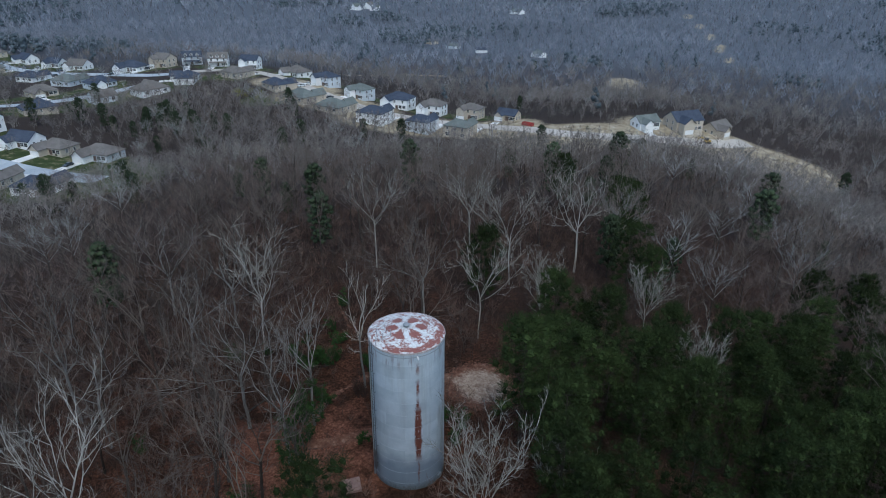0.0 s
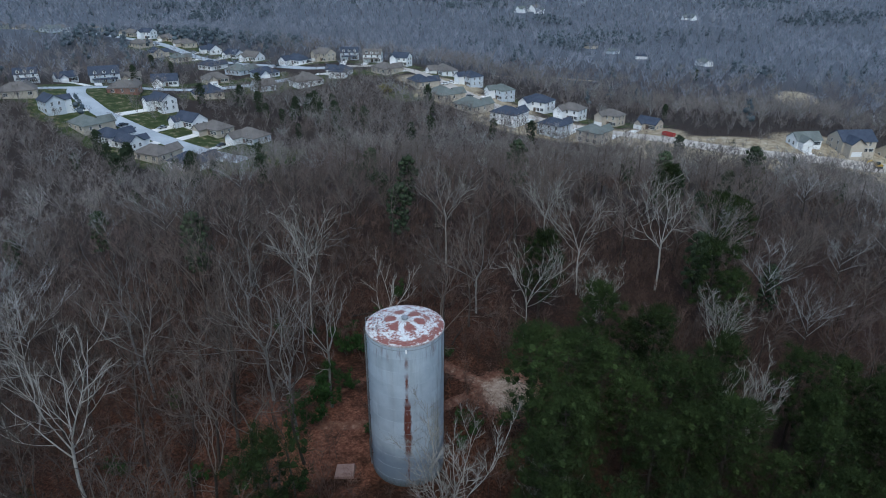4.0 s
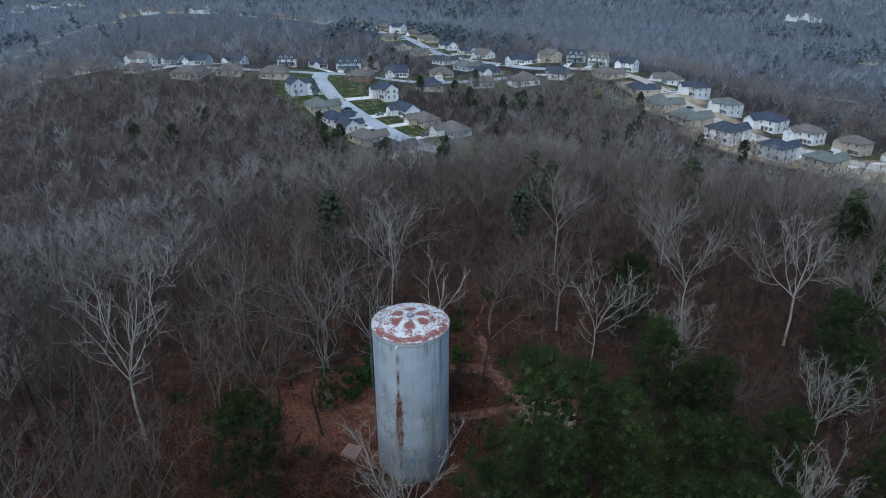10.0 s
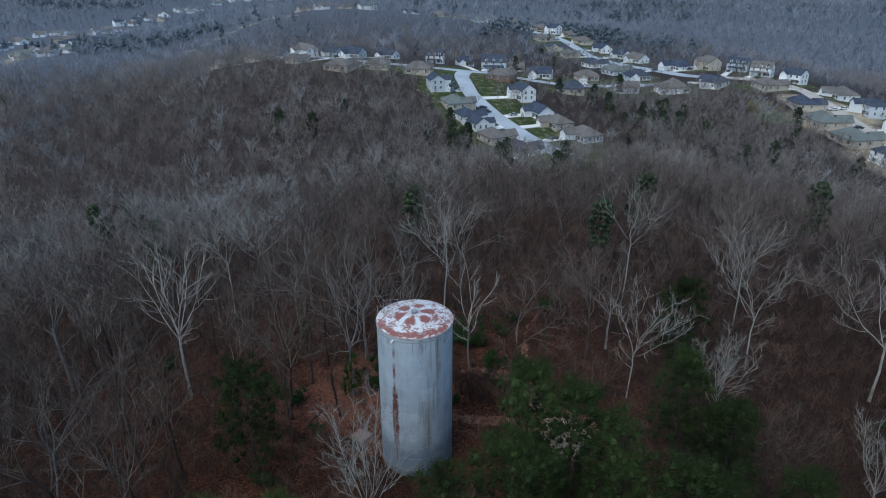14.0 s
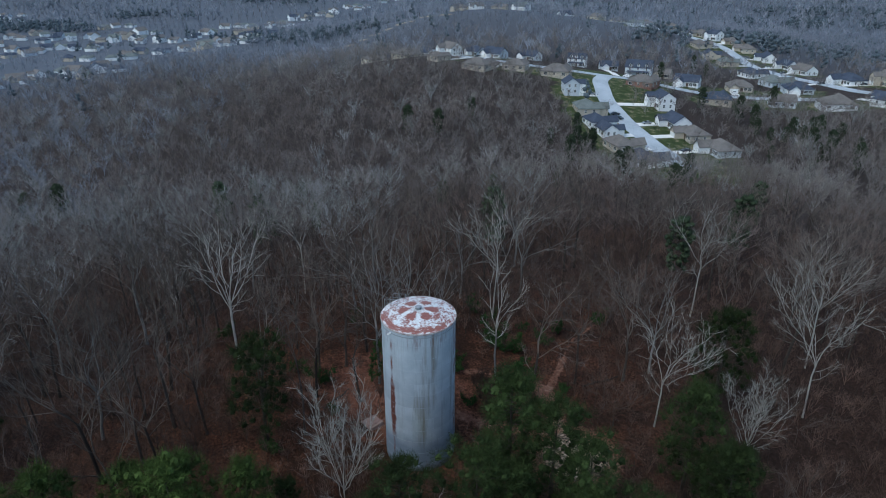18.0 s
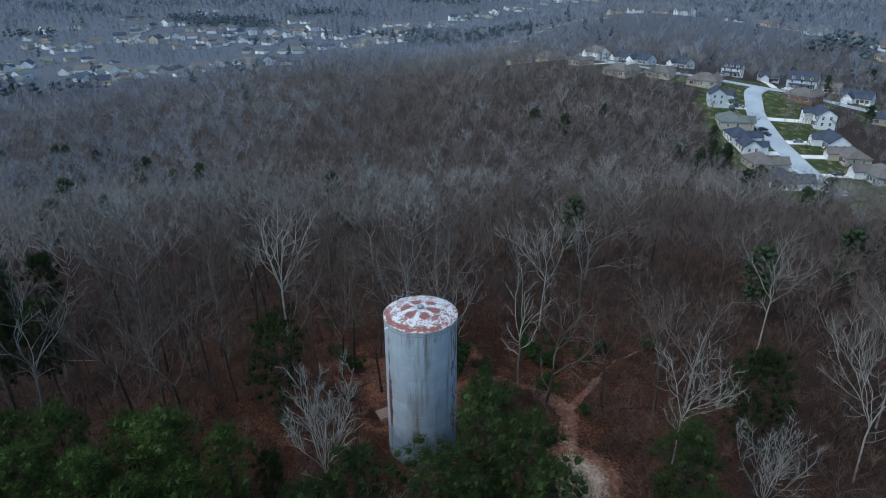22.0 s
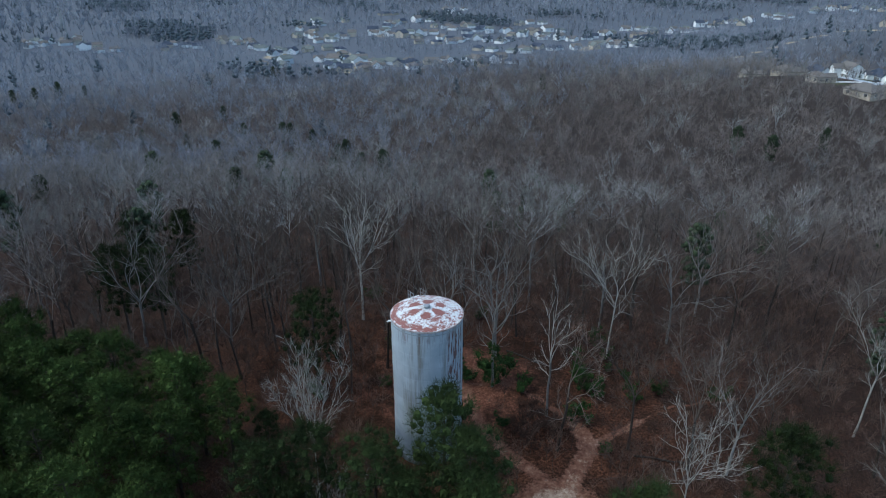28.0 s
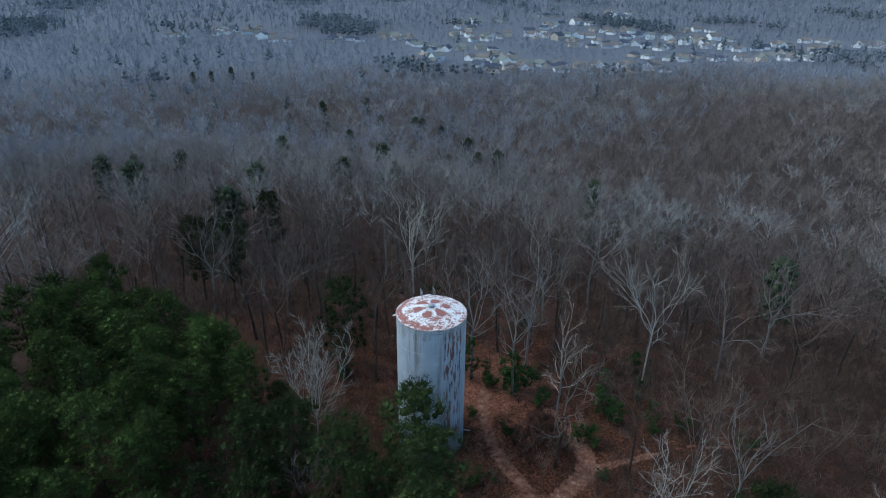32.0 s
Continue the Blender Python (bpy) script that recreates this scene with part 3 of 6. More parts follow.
for k, (pts, half) in enumerate(ROAD_LINES):
    if k == 2:
        ribbon("road", pts, half, 0.16, M_DUSTY, "dusty pale new street with building soil on it", "road")
    else:
        ribbon("road", pts, half, 0.16, M_ROAD, "pale grey residential street between houses", "road")


# ---- standpipe water tower ----
M_WELD = surface("chalky_weld_paint", (0.25, 0.295, 0.34), (0.45, 0.50, 0.55), 0.9, 5, 0.7, 0.0)
R, TALL, COURSES, PLATES = 4.0, 18.65, 12, 6


def curved_plate(r0, r1, a0, a1, z0, z1, n):
    s = Shape()
    for i in range(n + 1):
        a = a0 + (a1 - a0) * i / n
        for r, z in ((r1, z0), (r1, z1), (r0, z1), (r0, z0)):
            s.v.append((r * math.cos(a), r * math.sin(a), z))
    for i in range(n):
        b = i * 4
        for k in range(4):
            j = (k + 1) % 4
            s.f.append((b + k, b + 4 + k, b + 4 + j, b + j))
    s.f += [(0, 1, 2, 3), tuple(n * 4 + k for k in (3, 2, 1, 0))]
    s.s = [0] * len(s.f)
    return s


def water_tower():
    tower = thing("water_tower", "tall grey steel standpipe with rust runs and peeling red-white roof", "water tower")
    h = TALL / COURSES
    step = 2 * math.pi / PLATES
    shapes = [curved_plate(R - 0.05, R + lap, 0.0001, step - 0.0001, 0.001, h - 0.001, 26) for lap in (0.0, 0.008)]
    meshes = [s.mesh("shell_plate", M_SHELL) for s in shapes]
    for c in range(COURSES):
        for k in range(PLATES):
            part("shell_plate", meshes[c % 2], tower, m=pose(0, 0, c * h, 0, 0, k * 60 + (c % 2) * 30 + 7))
    seam_ring = curved_plate(R + 0.006, R + 0.018, 0, 2 * math.pi, -0.012, 0.012, 72).mesh("weld_seam", M_WELD)
    for c in range(1, COURSES):
        part("weld_seam", seam_ring, tower, m=pose(0, 0, c * h))
    # liner keeps the joints dark and closed
    part("shell_liner", Shape().tube([(0, 0, -0.5), (0, 0, TALL - 0.02)], [R - 0.055] * 2, 72, True).mesh("shell_liner", M_DARKSTEEL), tower, "dark inner wall seen in the plate joints")
    foot = curved_plate(R - 0.1, R + 0.35, 0, 2 * math.pi, -0.6, 0.22, 72)
    part("footing", foot.mesh("footing", M_CONC), tower, "concrete ring footing, stained and half buried")
    # shallow domed roof in sectors
    def dome(q):
        return TALL + 0.06 + 0.72 * (1 - (q / R) ** 1.7)
    s, n, rings = Shape(), 8, 6
    for j in range(rings + 1):
        q = 0.32 + (R - 0.30) * j / rings
        for i in range(n + 1):
            a = radians(30) * (0.002 + 0.996 * i / n)
            s.v.append((q * math.cos(a), q * math.sin(a), dome(min(q, R))))
    m0 = len(s.v)
    s.v += [(x, y, z - 0.03) for x, y, z in s.v]
    for j in range(rings):
        for i in range(n):
            a, b = j * (n + 1) + i, (j + 1) * (n + 1) + i
            s.f += [(a, b, b + 1, a + 1), (m0 + a + 1, m0 + b + 1, m0 + b, m0 + a)]
    for j in range(rings):
        a, b = j * (n + 1), (j + 1) * (n + 1)
        s.f += [(a, m0 + a, m0 + b, b), (b + n, m0 + b + n, m0 + a + n, a + n)]
    for i in range(n):
        a = rings * (n + 1) + i
        s.f.append((a, m0 + a, m0 + a + 1, a + 1))
    s.s = [0] * len(s.f)
    sector = s.mesh("roof_panel", M_ROOFTANK)
    for k in range(12):
        part("roof_panel", sector, tower, m=pose(0, 0, 0, 0, 0, k * 30 + 4))
    seam = Shape().tube([(0.4, 0, dome(0.4) + 0.01), (1.6, 0, dome(1.6) + 0.01), (2.8, 0, dome(2.8) + 0.01), (R - 0.02, 0, dome(R) + 0.012)], [0.022] * 4, 4).mesh("roof_seam", M_ROOFTANK)
    for k in range(12):
        part("roof_seam", seam, tower, m=pose(0, 0, 0, 0, 0, k * 30 + 4))
    rim = curved_plate(R - 0.02, R + 0.075, 0, 2 * math.pi, TALL - 0.14, TALL + 0.035, 96)
    part("rim_angle", rim.mesh("rim_angle", M_RIM), tower, "rust-edged rim angle round the roof")
    tooth = Shape().box(R + 0.03, R + 0.10, -0.05, 0.05, TALL + 0.036, TALL + 0.07).mesh("rim_clip", M_RIM)
    for k in range(72):
        part("rim_clip", tooth, tower, m=pose(0, 0, 0, 0, 0, k * 5))
    band = curved_plate(R + 0.004, R + 0.045, 0, 2 * math.pi, TALL - 0.52, TALL - 0.44, 96)
    part("stiffener_band", band.mesh("stiffener_band", M_STEEL), tower)
    # centre vent: short neck under a wider cap
    s = Shape().tube([(0, 0, dome(0.3) - 0.1), (0, 0, TALL + 1.0)], [0.24, 0.24], 20, True)
    vent = part("roof_vent", s.mesh("roof_vent", M_STEEL), tower, "grey mushroom vent at the roof's centre")
    cap = Shape().tube([(0, 0, TALL + 0.96), (0, 0, TALL + 1.0), (0, 0, TALL + 1.08), (0, 0, TALL + 1.14)], [0.36, 0.38, 0.28, 0.05], 20, True)
    part("vent_cap", cap.mesh("vent_cap", M_STEEL), vent)
    # overflow nozzle
    s = Shape().tube([(R - 0.05, 0, 18.16), (R + 0.34, 0, 18.16), (R + 0.40, 0, 18.06)], [0.10, 0.10, 0.10], 12, True)
    part("overflow_nozzle", s.mesh("overflow_nozzle", M_TRIM), tower, "pale stub of overflow pipe", pose(0, 0, 0, 0, 0, -62))
    # ladder with two stringers, rungs and stand-offs
    lad = part("ladder", Shape().box(R + 0.22, R + 0.27, -0.25, -0.21, 2.6, TALL + 0.5).mesh("ladder", M_DARKSTEEL), tower, "thin dark steel ladder", pose(0, 0, 0, 0, 0, -137))
    part("stringer", Shape().box(R + 0.22, R + 0.27, 0.21, 0.25, 2.6, TALL + 0.5).mesh("stringer", M_DARKSTEEL), lad)
    rung = Shape().tube([(R + 0.245, -0.21, 0), (R + 0.245, 0.21, 0)], [0.014, 0.014], 6).mesh("rung", M_DARKSTEEL)
    for k in range(46):
        part("rung", rung, lad, m=pose(0, 0, 2.8 + k * 0.345))
    off = Shape().box(R - 0.02, R + 0.225, -0.245, -0.215, -0.02, 0.02).mesh("standoff", M_DARKSTEEL)
    for k in range(7):
        part("standoff", off, lad, m=pose(0, 0, 3.2 + k * 2.4))
        part("standoff", off, lad, m=pose(0, 0.46, 3.2 + k * 2.4))
    s = Shape().tube([(R + 0.12, 0, -0.3), (R + 0.12, 0, 17.9), (R - 0.02, 0, 18.05)], [0.075] * 3, 8, True)
    part("riser_pipe", s.mesh("riser_pipe", M_STEEL), tower, "dark vertical pipe strapped to the shell", pose(0, 0, 0, 0, 0, -149))
    part("ladder_guard", Shape().box(R + 0.30, R + 0.33, -0.3, 0.3, 2.3, 4.9).mesh("ladder_guard", M_DARKSTEEL), tower, "dark climbing guard plate", pose(0, 0, 0, 0, 0, -137))
    # hatch and its handrail at the roof edge
    s = Shape().box(2.75, 3.45, -0.38, 0.38, dome(3.0) - 0.12, dome(3.0) + 0.08)
    s.box(2.71, 3.49, -0.42, 0.42, dome(3.0) + 0.082, dome(3.0) + 0.12)
    part("roof_hatch", s.mesh("roof_hatch", M_ROOFTANK), tower, "low white-painted roof hatch with a lid", pose(0, 0, 0, 0, 0, -140))
    rail = part("handrail", Shape().tube([(2.2, -0.75, dome(2.2) + 1.0), (3.95, -0.75, dome(3.9) + 1.0)], [0.022] * 2, 6, True).mesh("handrail", M_STEEL), tower, "thin pipe handrail by the hatch", pose(0, 0, 0, 0, 0, -140))
    part("top_rail", Shape().tube([(2.2, 0.75, dome(2.2) + 1.0), (3.95, 0.75, dome(3.9) + 1.0)], [0.022] * 2, 6, True).mesh("top_rail", M_STEEL), rail)
    part("mid_rail", Shape().tube([(2.2, 0.75, dome(2.2) + 0.5), (3.95, 0.75, dome(3.9) + 0.5)], [0.018] * 2, 6, True).mesh("mid_rail", M_STEEL), rail)
    part("mid_rail", Shape().tube([(2.2, -0.75, dome(2.2) + 0.5), (3.95, -0.75, dome(3.9) + 0.5)], [0.018] * 2, 6, True).mesh("mid_rail", M_STEEL), rail)
    for x in (2.2, 3.1, 3.93):
        for y in (-0.75, 0.75):
            part("rail_post", Shape().tube([(x, y, dome(x) - 0.02), (x, y, dome(x) + 1.02)], [0.025] * 2, 6, True).mesh("rail_post", M_STEEL), rail)
    # low outlet stub, manway and painted bars near the foot
    part("outlet_stub", Shape().tube([(R - 0.05, 0, 2.4), (R + 0.9, 0, 2.4)], [0.06, 0.06], 8, True).mesh("outlet_stub", M_STEEL), tower, "", pose(0, 0, 0, 0, 0, 112))
    man = part("manway", Shape().tube([(R - 0.05, 0, 1.0), (R + 0.14, 0, 1.0)], [0.36, 0.36], 20, True).mesh("manway", M_SHELL), tower, "round bolted manway cover", pose(0, 0, 0, 0, 0, -20))
    bolt = Shape().tube([(R + 0.141, 0, 0), (R + 0.17, 0, 0)], [0.025, 0.025], 6, True).mesh("bolt", M_STEEL)
    for k in range(12):
        a = k * math.pi / 6
        part("bolt", bolt, man, m=pose(0, 0.3 * math.cos(a), 1.0 + 0.3 * math.sin(a)))
    for k, (a, z, w) in enumerate(((47, 1.75, 2.2), (47, 1.45, 3.0), (47, 1.15, 2.6))):
        bar = curved_plate(R + 0.018, R + 0.021, radians(a - w), radians(a + w), z, z + 0.16, 4)
        part("painted_mark", bar.mesh("painted_mark", M_TRIM), tower, "faded white painted bar")


water_tower()

# concrete slab lying beside the foot of the tank
s = Shape()
s.add([(-1.1, -0.95, -0.15), (1.05, -1.0, -0.15), (1.1, 0.9, -0.15), (-1.0, 1.0, -0.15), (-1.05, -0.9, 0.34), (1.0, -0.95, 0.30), (1.05, 0.85, 0.36), (-0.95, 0.95, 0.32)],
      [(3, 2, 1, 0), (4, 5, 6, 7), (0, 1, 5, 4), (1, 2, 6, 5), (2, 3, 7, 6), (3, 0, 4, 7)])
slab = thing("valve_vault", "small pinkish concrete valve vault with a flat lid among leaves", "vault", pose(-5.6, -4.6, gz(-5.6, -4.6) + 0.05, 3, -4, 25), me=s.mesh("valve_vault", M_CONC))
part("lid", Shape().box(-0.7, 0.7, -0.62, 0.62, 0.36, 0.43).mesh("lid", M_CONC), slab)


# ---- houses ----
def window_shape(w, h):
    s = Shape().box(-w / 2 - 0.1, w / 2 + 0.1, -0.05, 0.03, -0.1, h + 0.1, 0)
    s.box(-w / 2, w / 2, -0.06, -0.045, 0, h, 1)
    s.box(-0.03, 0.03, -0.075, -0.05, 0, h, 0)
    s.box(-w / 2, w / 2, -0.075, -0.05, h / 2 - 0.03, h / 2 + 0.03, 0)
    return s


ME_WINDOW = window_shape(0.95, 1.5).mesh("window", M_TRIM, M_GLASS)
ME_WIDE = window_shape(1.8, 1.5).mesh("window", M_TRIM, M_GLASS)
ME_DOOR = Shape().box(-0.55, 0.55, -0.06, 0.04, 0, 2.15).box(-0.75, -0.56, -0.08, 0.04, 0, 2.3).box(0.56, 0.75, -0.08, 0.04, 0, 2.3).mesh("front_door", M_DOOR)
s = Shape()
for k in range(4):
    s.box(-2.4, 2.4, -0.06 - 0.01 * (k % 2), 0.04, k * 0.54, k * 0.54 + 0.53)
ME_GARAGE = s.mesh("garage_door", M_GARAGE)


def hip_roof(w, d, z, h, over=0.45, ridge=None):
    a, b = w / 2 + over, d / 2 + over
    r = max(0.2, a - b) if ridge is None else ridge
    vs = [(-a, -b, z), (a, -b, z), (a, b, z), (-a, b, z), (-r, 0, z + h), (r, 0, z + h)]
    lo = [(x, y, q - 0.2) for x, y, q in vs[:4]]
    return Shape().add(vs + lo, [(0, 1, 5, 4), (1, 2, 5), (2, 3, 4, 5), (3, 0, 4), (9, 8, 7, 6), (6, 7, 1, 0), (7, 8, 2, 1), (8, 9, 3, 2), (9, 6, 0, 3)])


def gable_roof(w, d, z, h, over=0.4):
    """Ridge along x."""
    a, b = w / 2 + over, d / 2 + over
    k = h / (d / 2)
    e = z - over * k
    t = 0.22
    sec = [(-b, e), (0, z + h), (b, e), (b, e - t), (0, z + h - t), (-b, e - t)]
    vs = [(x, y, q) for x in (-a, a) for y, q in sec]
    return Shape().add(vs, [(0, 6, 7, 1), (1, 7, 8, 2), (2, 8, 9, 3), (3, 9, 10, 4), (4, 10, 11, 5), (5, 11, 6, 0), (0, 1, 4, 5), (1, 2, 3, 4), (11, 10, 7, 6), (10, 9, 8, 7)])


def house_body(w, d, z, gable=0.0, base=-2.5):
    s = Shape()
    if gable:
        sec = [(-d / 2, base), (d / 2, base), (d / 2, z), (0, z + gable), (-d / 2, z)]
        vs = [(x, y, q) for x in (-w / 2, w / 2) for y, q in sec]
        return s.add(vs, [(0, 5, 6, 1)[::-1], (1, 6, 7, 2)[::-1], (2, 7, 8, 3)[::-1], (3, 8, 9, 4)[::-1], (4, 9, 5, 0)[::-1], (0, 1, 2, 3, 4)[::-1], (5, 6, 7, 8, 9)])
    return s.box(-w / 2, w / 2, -d / 2, d / 2, base, z)


FORM = ["single-storey hipped-roof", "gable-roofed", "two-storey gabled", "two-storey dormered", "two-storey hipped-roof"]
ROOF_WORDS, WALL_WORDS = ["brown-grey", "slate-blue", "grey-green"], ["white siding", "tan siding", "red-brown brick", "light grey siding"]


def house(x, y, w, form, roof, wall, heading, detail=True, group="houses on the estate"):
    d = w * (0.72, 0.66, 0.74, 0.62, 0.74)[form]
    z = (3.0, 3.3, 5.7, 5.6, 5.6)[form]
    m = pose(x, y, gz(x, y) + 0.35, 0, 0, heading)
    ob = thing("house", f"{FORM[form]} house, {WALL_WORDS[wall]}, {ROOF_WORDS[roof]} shingles", "house", m, group)
    rh = (0.31 * d, 0.36 * d, 0.33 * d, 0.40 * d, 0.29 * d)[form]
    if form in (0, 4):
        part("wall", house_body(w, d, z).mesh("wall", WALLS[wall]), ob)
        part("roof", hip_roof(w, d, z, rh).mesh("roof", ROOFS[roof]), ob)
    else:
        part("wall", house_body(w, d, z, rh - 0.15).mesh("wall", WALLS[wall]), ob)
        part("roof", gable_roof(w, d, z, rh).mesh("roof", ROOFS[roof]), ob)
    # front wing with its own gable; the front looks along -y
    ww, wd, wx = w * 0.40, d * 0.42, -w * 0.24
    if form != 3:
        wz = min(z, 3.4) if form < 2 else z
        gh = ww * 0.42
        turn = pose(wx, -d / 2 - wd / 2 + 0.8, 0, 0, 0, 90)
        wing = part("front_wing", house_body(wd + 1.6, ww, wz, gh - 0.12).mesh("front_wing", WALLS[0 if wall == 3 else wall]), ob, "", turn)
        part("wing_roof", gable_roof(wd + 2.4, ww, wz, gh, 0.3).mesh("wing_roof", ROOFS[roof]), wing)
    else:
        for k in (-1, 0, 1):
            dm = part("dormer", house_body(2.6, 1.7, 1.5, 0.7, 0.0).mesh("dormer", WALLS[0]), ob, "white dormer", pose(k * w * 0.3, -d / 2 + 1.5, z + 0.25, 0, 0, 90))
            part("dormer_roof", gable_roof(2.7, 1.7, 1.5, 0.8, 0.2).mesh("dormer_roof", ROOFS[roof]), dm)
            part("window", ME_WINDOW, dm, m=pose(-1.31, 0, 0.15, 0, 0, -90))
        porch = part("porch_roof", Shape().add([(-w * 0.42, -d / 2 - 2.2, 2.7), (w * 0.42, -d / 2 - 2.2, 2.7), (w * 0.42, -d / 2 + 0.02, 3.3), (-w * 0.42, -d / 2 + 0.02, 3.3),
                                               (-w * 0.42, -d / 2 - 2.2, 2.5), (w * 0.42, -d / 2 - 2.2, 2.5), (w * 0.42, -d / 2 + 0.02, 2.5), (-w * 0.42, -d / 2 + 0.02, 2.5)],
                                              [(0, 1, 2, 3), (7, 6, 5, 4), (4, 5, 1, 0), (5, 6, 2, 1), (7, 4, 0, 3)]).mesh("porch_roof", ROOFS[roof]), ob)
        for k in range(5):
            part("porch_post", Shape().box(-0.1, 0.1, -0.1, 0.1, -0.8, 2.5).mesh("porch_post", M_TRIM), ob, "", pose(-w * 0.4 + k * w * 0.2, -d / 2 - 2.05, 0))
    front = -d / 2
    if detail:
        gy = front - wd + 0.02 if form != 3 else front
        part("garage_door" if form != 3 else "front_door", ME_GARAGE if form != 3 else ME_DOOR, ob, m=pose(wx if form != 3 else 0, gy - 0.02 + (0.0), 0.05))
        if form != 3:
            part("front_door", ME_DOOR, ob, m=pose(w * 0.08, front - 0.02, 0.1))
        for k in (0.22, 0.38):
            part("window", ME_WIDE, ob, m=pose(w * k, front - 0.02, 0.8))
        for k in (-0.32, 0.0, 0.32):
            part("window", ME_WIDE if k else ME_WINDOW, ob, m=pose(w * k, d / 2 + 0.02, 0.8, 0, 0, 180))
        for k in (-0.2, 0.2):
            part("window", ME_WINDOW, ob, m=pose(w / 2 + 0.02, d * k, 0.8, 0, 0, 90))
            part("window", ME_WINDOW, ob, m=pose(-w / 2 - 0.02, d * k, 0.8, 0, 0, -90))
        if form >= 2:
            for k in (-0.32, 0.0, 0.32):
                part("window", ME_WINDOW, ob, m=pose(w * k, d / 2 + 0.02, 3.6, 0, 0, 180))
                if form == 3 or k >= 0:
                    part("window", ME_WINDOW, ob, m=pose(w * k, front - 0.02, 3.6))
            for k in (-0.2, 0.2):
                part("window", ME_WINDOW, ob, m=pose(w / 2 + 0.02, d * k, 3.6, 0, 0, 90))
                part("window", ME_WINDOW, ob, m=pose(-w / 2 - 0.02, d * k, 3.6, 0, 0, -90))
    return ob


def toward_road(x, y):
    """Nearest street point."""
    best = None
    for pts, half in ROAD_LINES:
        for q in smooth_line(pts, 4):
            dd = (q.x - x) ** 2 + (q.y - y) ** 2
            if best is None or dd < best[0]:
                best = (dd, q, half)
    return best[1]


rng = random.Random(4)
for x, y, w, form, roof, wall in HOUSES:
    q = toward_road(x, y)
    heading = math.degrees(math.atan2(q.y - y, q.x - x)) + 90
    house(x, y, w * 0.92, form, roof, wall, heading)
    # drive from the garage to the street
    a = radians(heading)
    ax, ay = math.cos(a), math.sin(a)
    fx, fy = math.sin(a), -math.cos(a)
    off = -w * 0.24
    dep = w * 0.6
    sx, sy = x + ax * off + fx * dep, y + ay * off + fy * dep
    ex, ey = q.x + ax * off * 0.8, q.y + ay * off * 0.8
    run = math.hypot(ex - sx, ey - sy)
    stop = max(0.0, (run - 4.3) / run)
    ex, ey = sx + (ex - sx) * stop, sy + (ey - sy) * stop
    if run > 7:
        ribbon("driveway", [(sx, sy), ((sx + ex) / 2, (sy + ey) / 2), (ex, ey)], 2.0, 0.24, M_DRIVE, "white concrete driveway from garage to street", "driveway")

# town in the valley: rows of small houses with bare soil between
TOWN_NEAR = [(-585, -690), (-601, -692), (-609, -676), (-635, -683), (-577, -616), (-568, -586), (-517, -719), (-627, -540), (-636, -521), (-676, -494), (-691, -486),
             (-691, -465), (-642, -418), (-606, -383), (-627, -370), (-719, -385), (-664, -345), (-629, -309), (-578, -294), (-574, -269), (-600, -275), (-540, -357), (-557, -340),
             (-538, -264), (-544, -246), (-548, -284), (-584, -248), (-590, -235), (-586, -218), (-602, -196), (-617, -182), (-605, -149), (-616, -134), (-640, -134)]
TOWN_FAR = [(-714, -63), (-726, -43), (-755, -28), (-731, -18), (-800, 5), (-775, 15), (-776, 34), (-870, -41), (-922, 17), (-956, 44), (-939, 58), (-1015, 80), (-1057, 110),
            (-1063, 128), (-1083, 155), (-1144, 189), (-1162, 206), (-717, -106), (-705, -122), (-811, -62), (-804, -94), (-941, -19), (-898, -124), (-704, -173), (-748, -239), (-774, -214),
            (-784, -181), (-789, -161), (-836, -146), (-857, -130), (-867, -171), (-870, -199), (-877, -218), (-792, -242), (-822, -284), (-795, -300), (-806, -344), (-838, -360), (-907, -271),
            (-931, -252), (-991, -165), (-903, -358), (-945, -356), (-968, -340), (-783, -367), (-756, -388), (-769, -420)]
TOWN_RISE = [(-937, -459), (-885, -472), (-813, -462), (-1095, -361), (-1110, -325), (-1186, -345), (-1050, -430), (-1240, 270), (-1262, 300), (-1290, 330), (-1310, 362), (-1280, 380)]
TOWN = TOWN_NEAR + TOWN_FAR + TOWN_RISE
for k, (x, y) in enumerate(TOWN):
    # one lot is seen as one pale roof; a second, smaller house stands behind most of them
    turn = rng.uniform(0, 360)
    house(x, y, rng.uniform(11, 16), rng.choice((0, 1, 1, 2)), rng.choice((0, 0, 1, 2)), rng.choice((0, 0, 0, 3, 1)), turn, False, "houses in the valley town")
    for q in range((2, 1, 2, 1)[k % 4]):
        a = rng.uniform(0, 3.1) + 3.14 * q
        house(x + 21 * math.cos(a), y + 21 * math.sin(a), rng.uniform(10, 14), rng.choice((0, 1)), rng.choice((0, 1, 2)), rng.choice((0, 0, 3, 1)), turn + 90, False, "houses in the valley town")
TX = np.array([t[0] for t in TOWN], float)
TY = np.array([t[1] for t in TOWN], float)
TR = np.full(len(TOWN), 20.0)
FARROW = [(-645, 222, 16, 0, 0, 1), (-642, 240, 15, 1, 0, 0), (-640, 266, 16, 0, 0, 1), (-646, 295, 16, 2, 2, 0), (-640, 345, 16, 1, 1, 0)]
FARHOUSE = [(-51, 1060, 19, 1, 2, 0), (-2, 650, 13, 1, 2, 0), (-67, 668, 12, 0, 1, 0), (-100, 690, 12, 0, 2, 3), (-315, 1050, 17, 2, 2, 0), (-300, 1075, 19, 2, 0, 0), (-284, 1050, 15, 2, 2, 0), (-130, 720, 12, 0, 0, 1)]
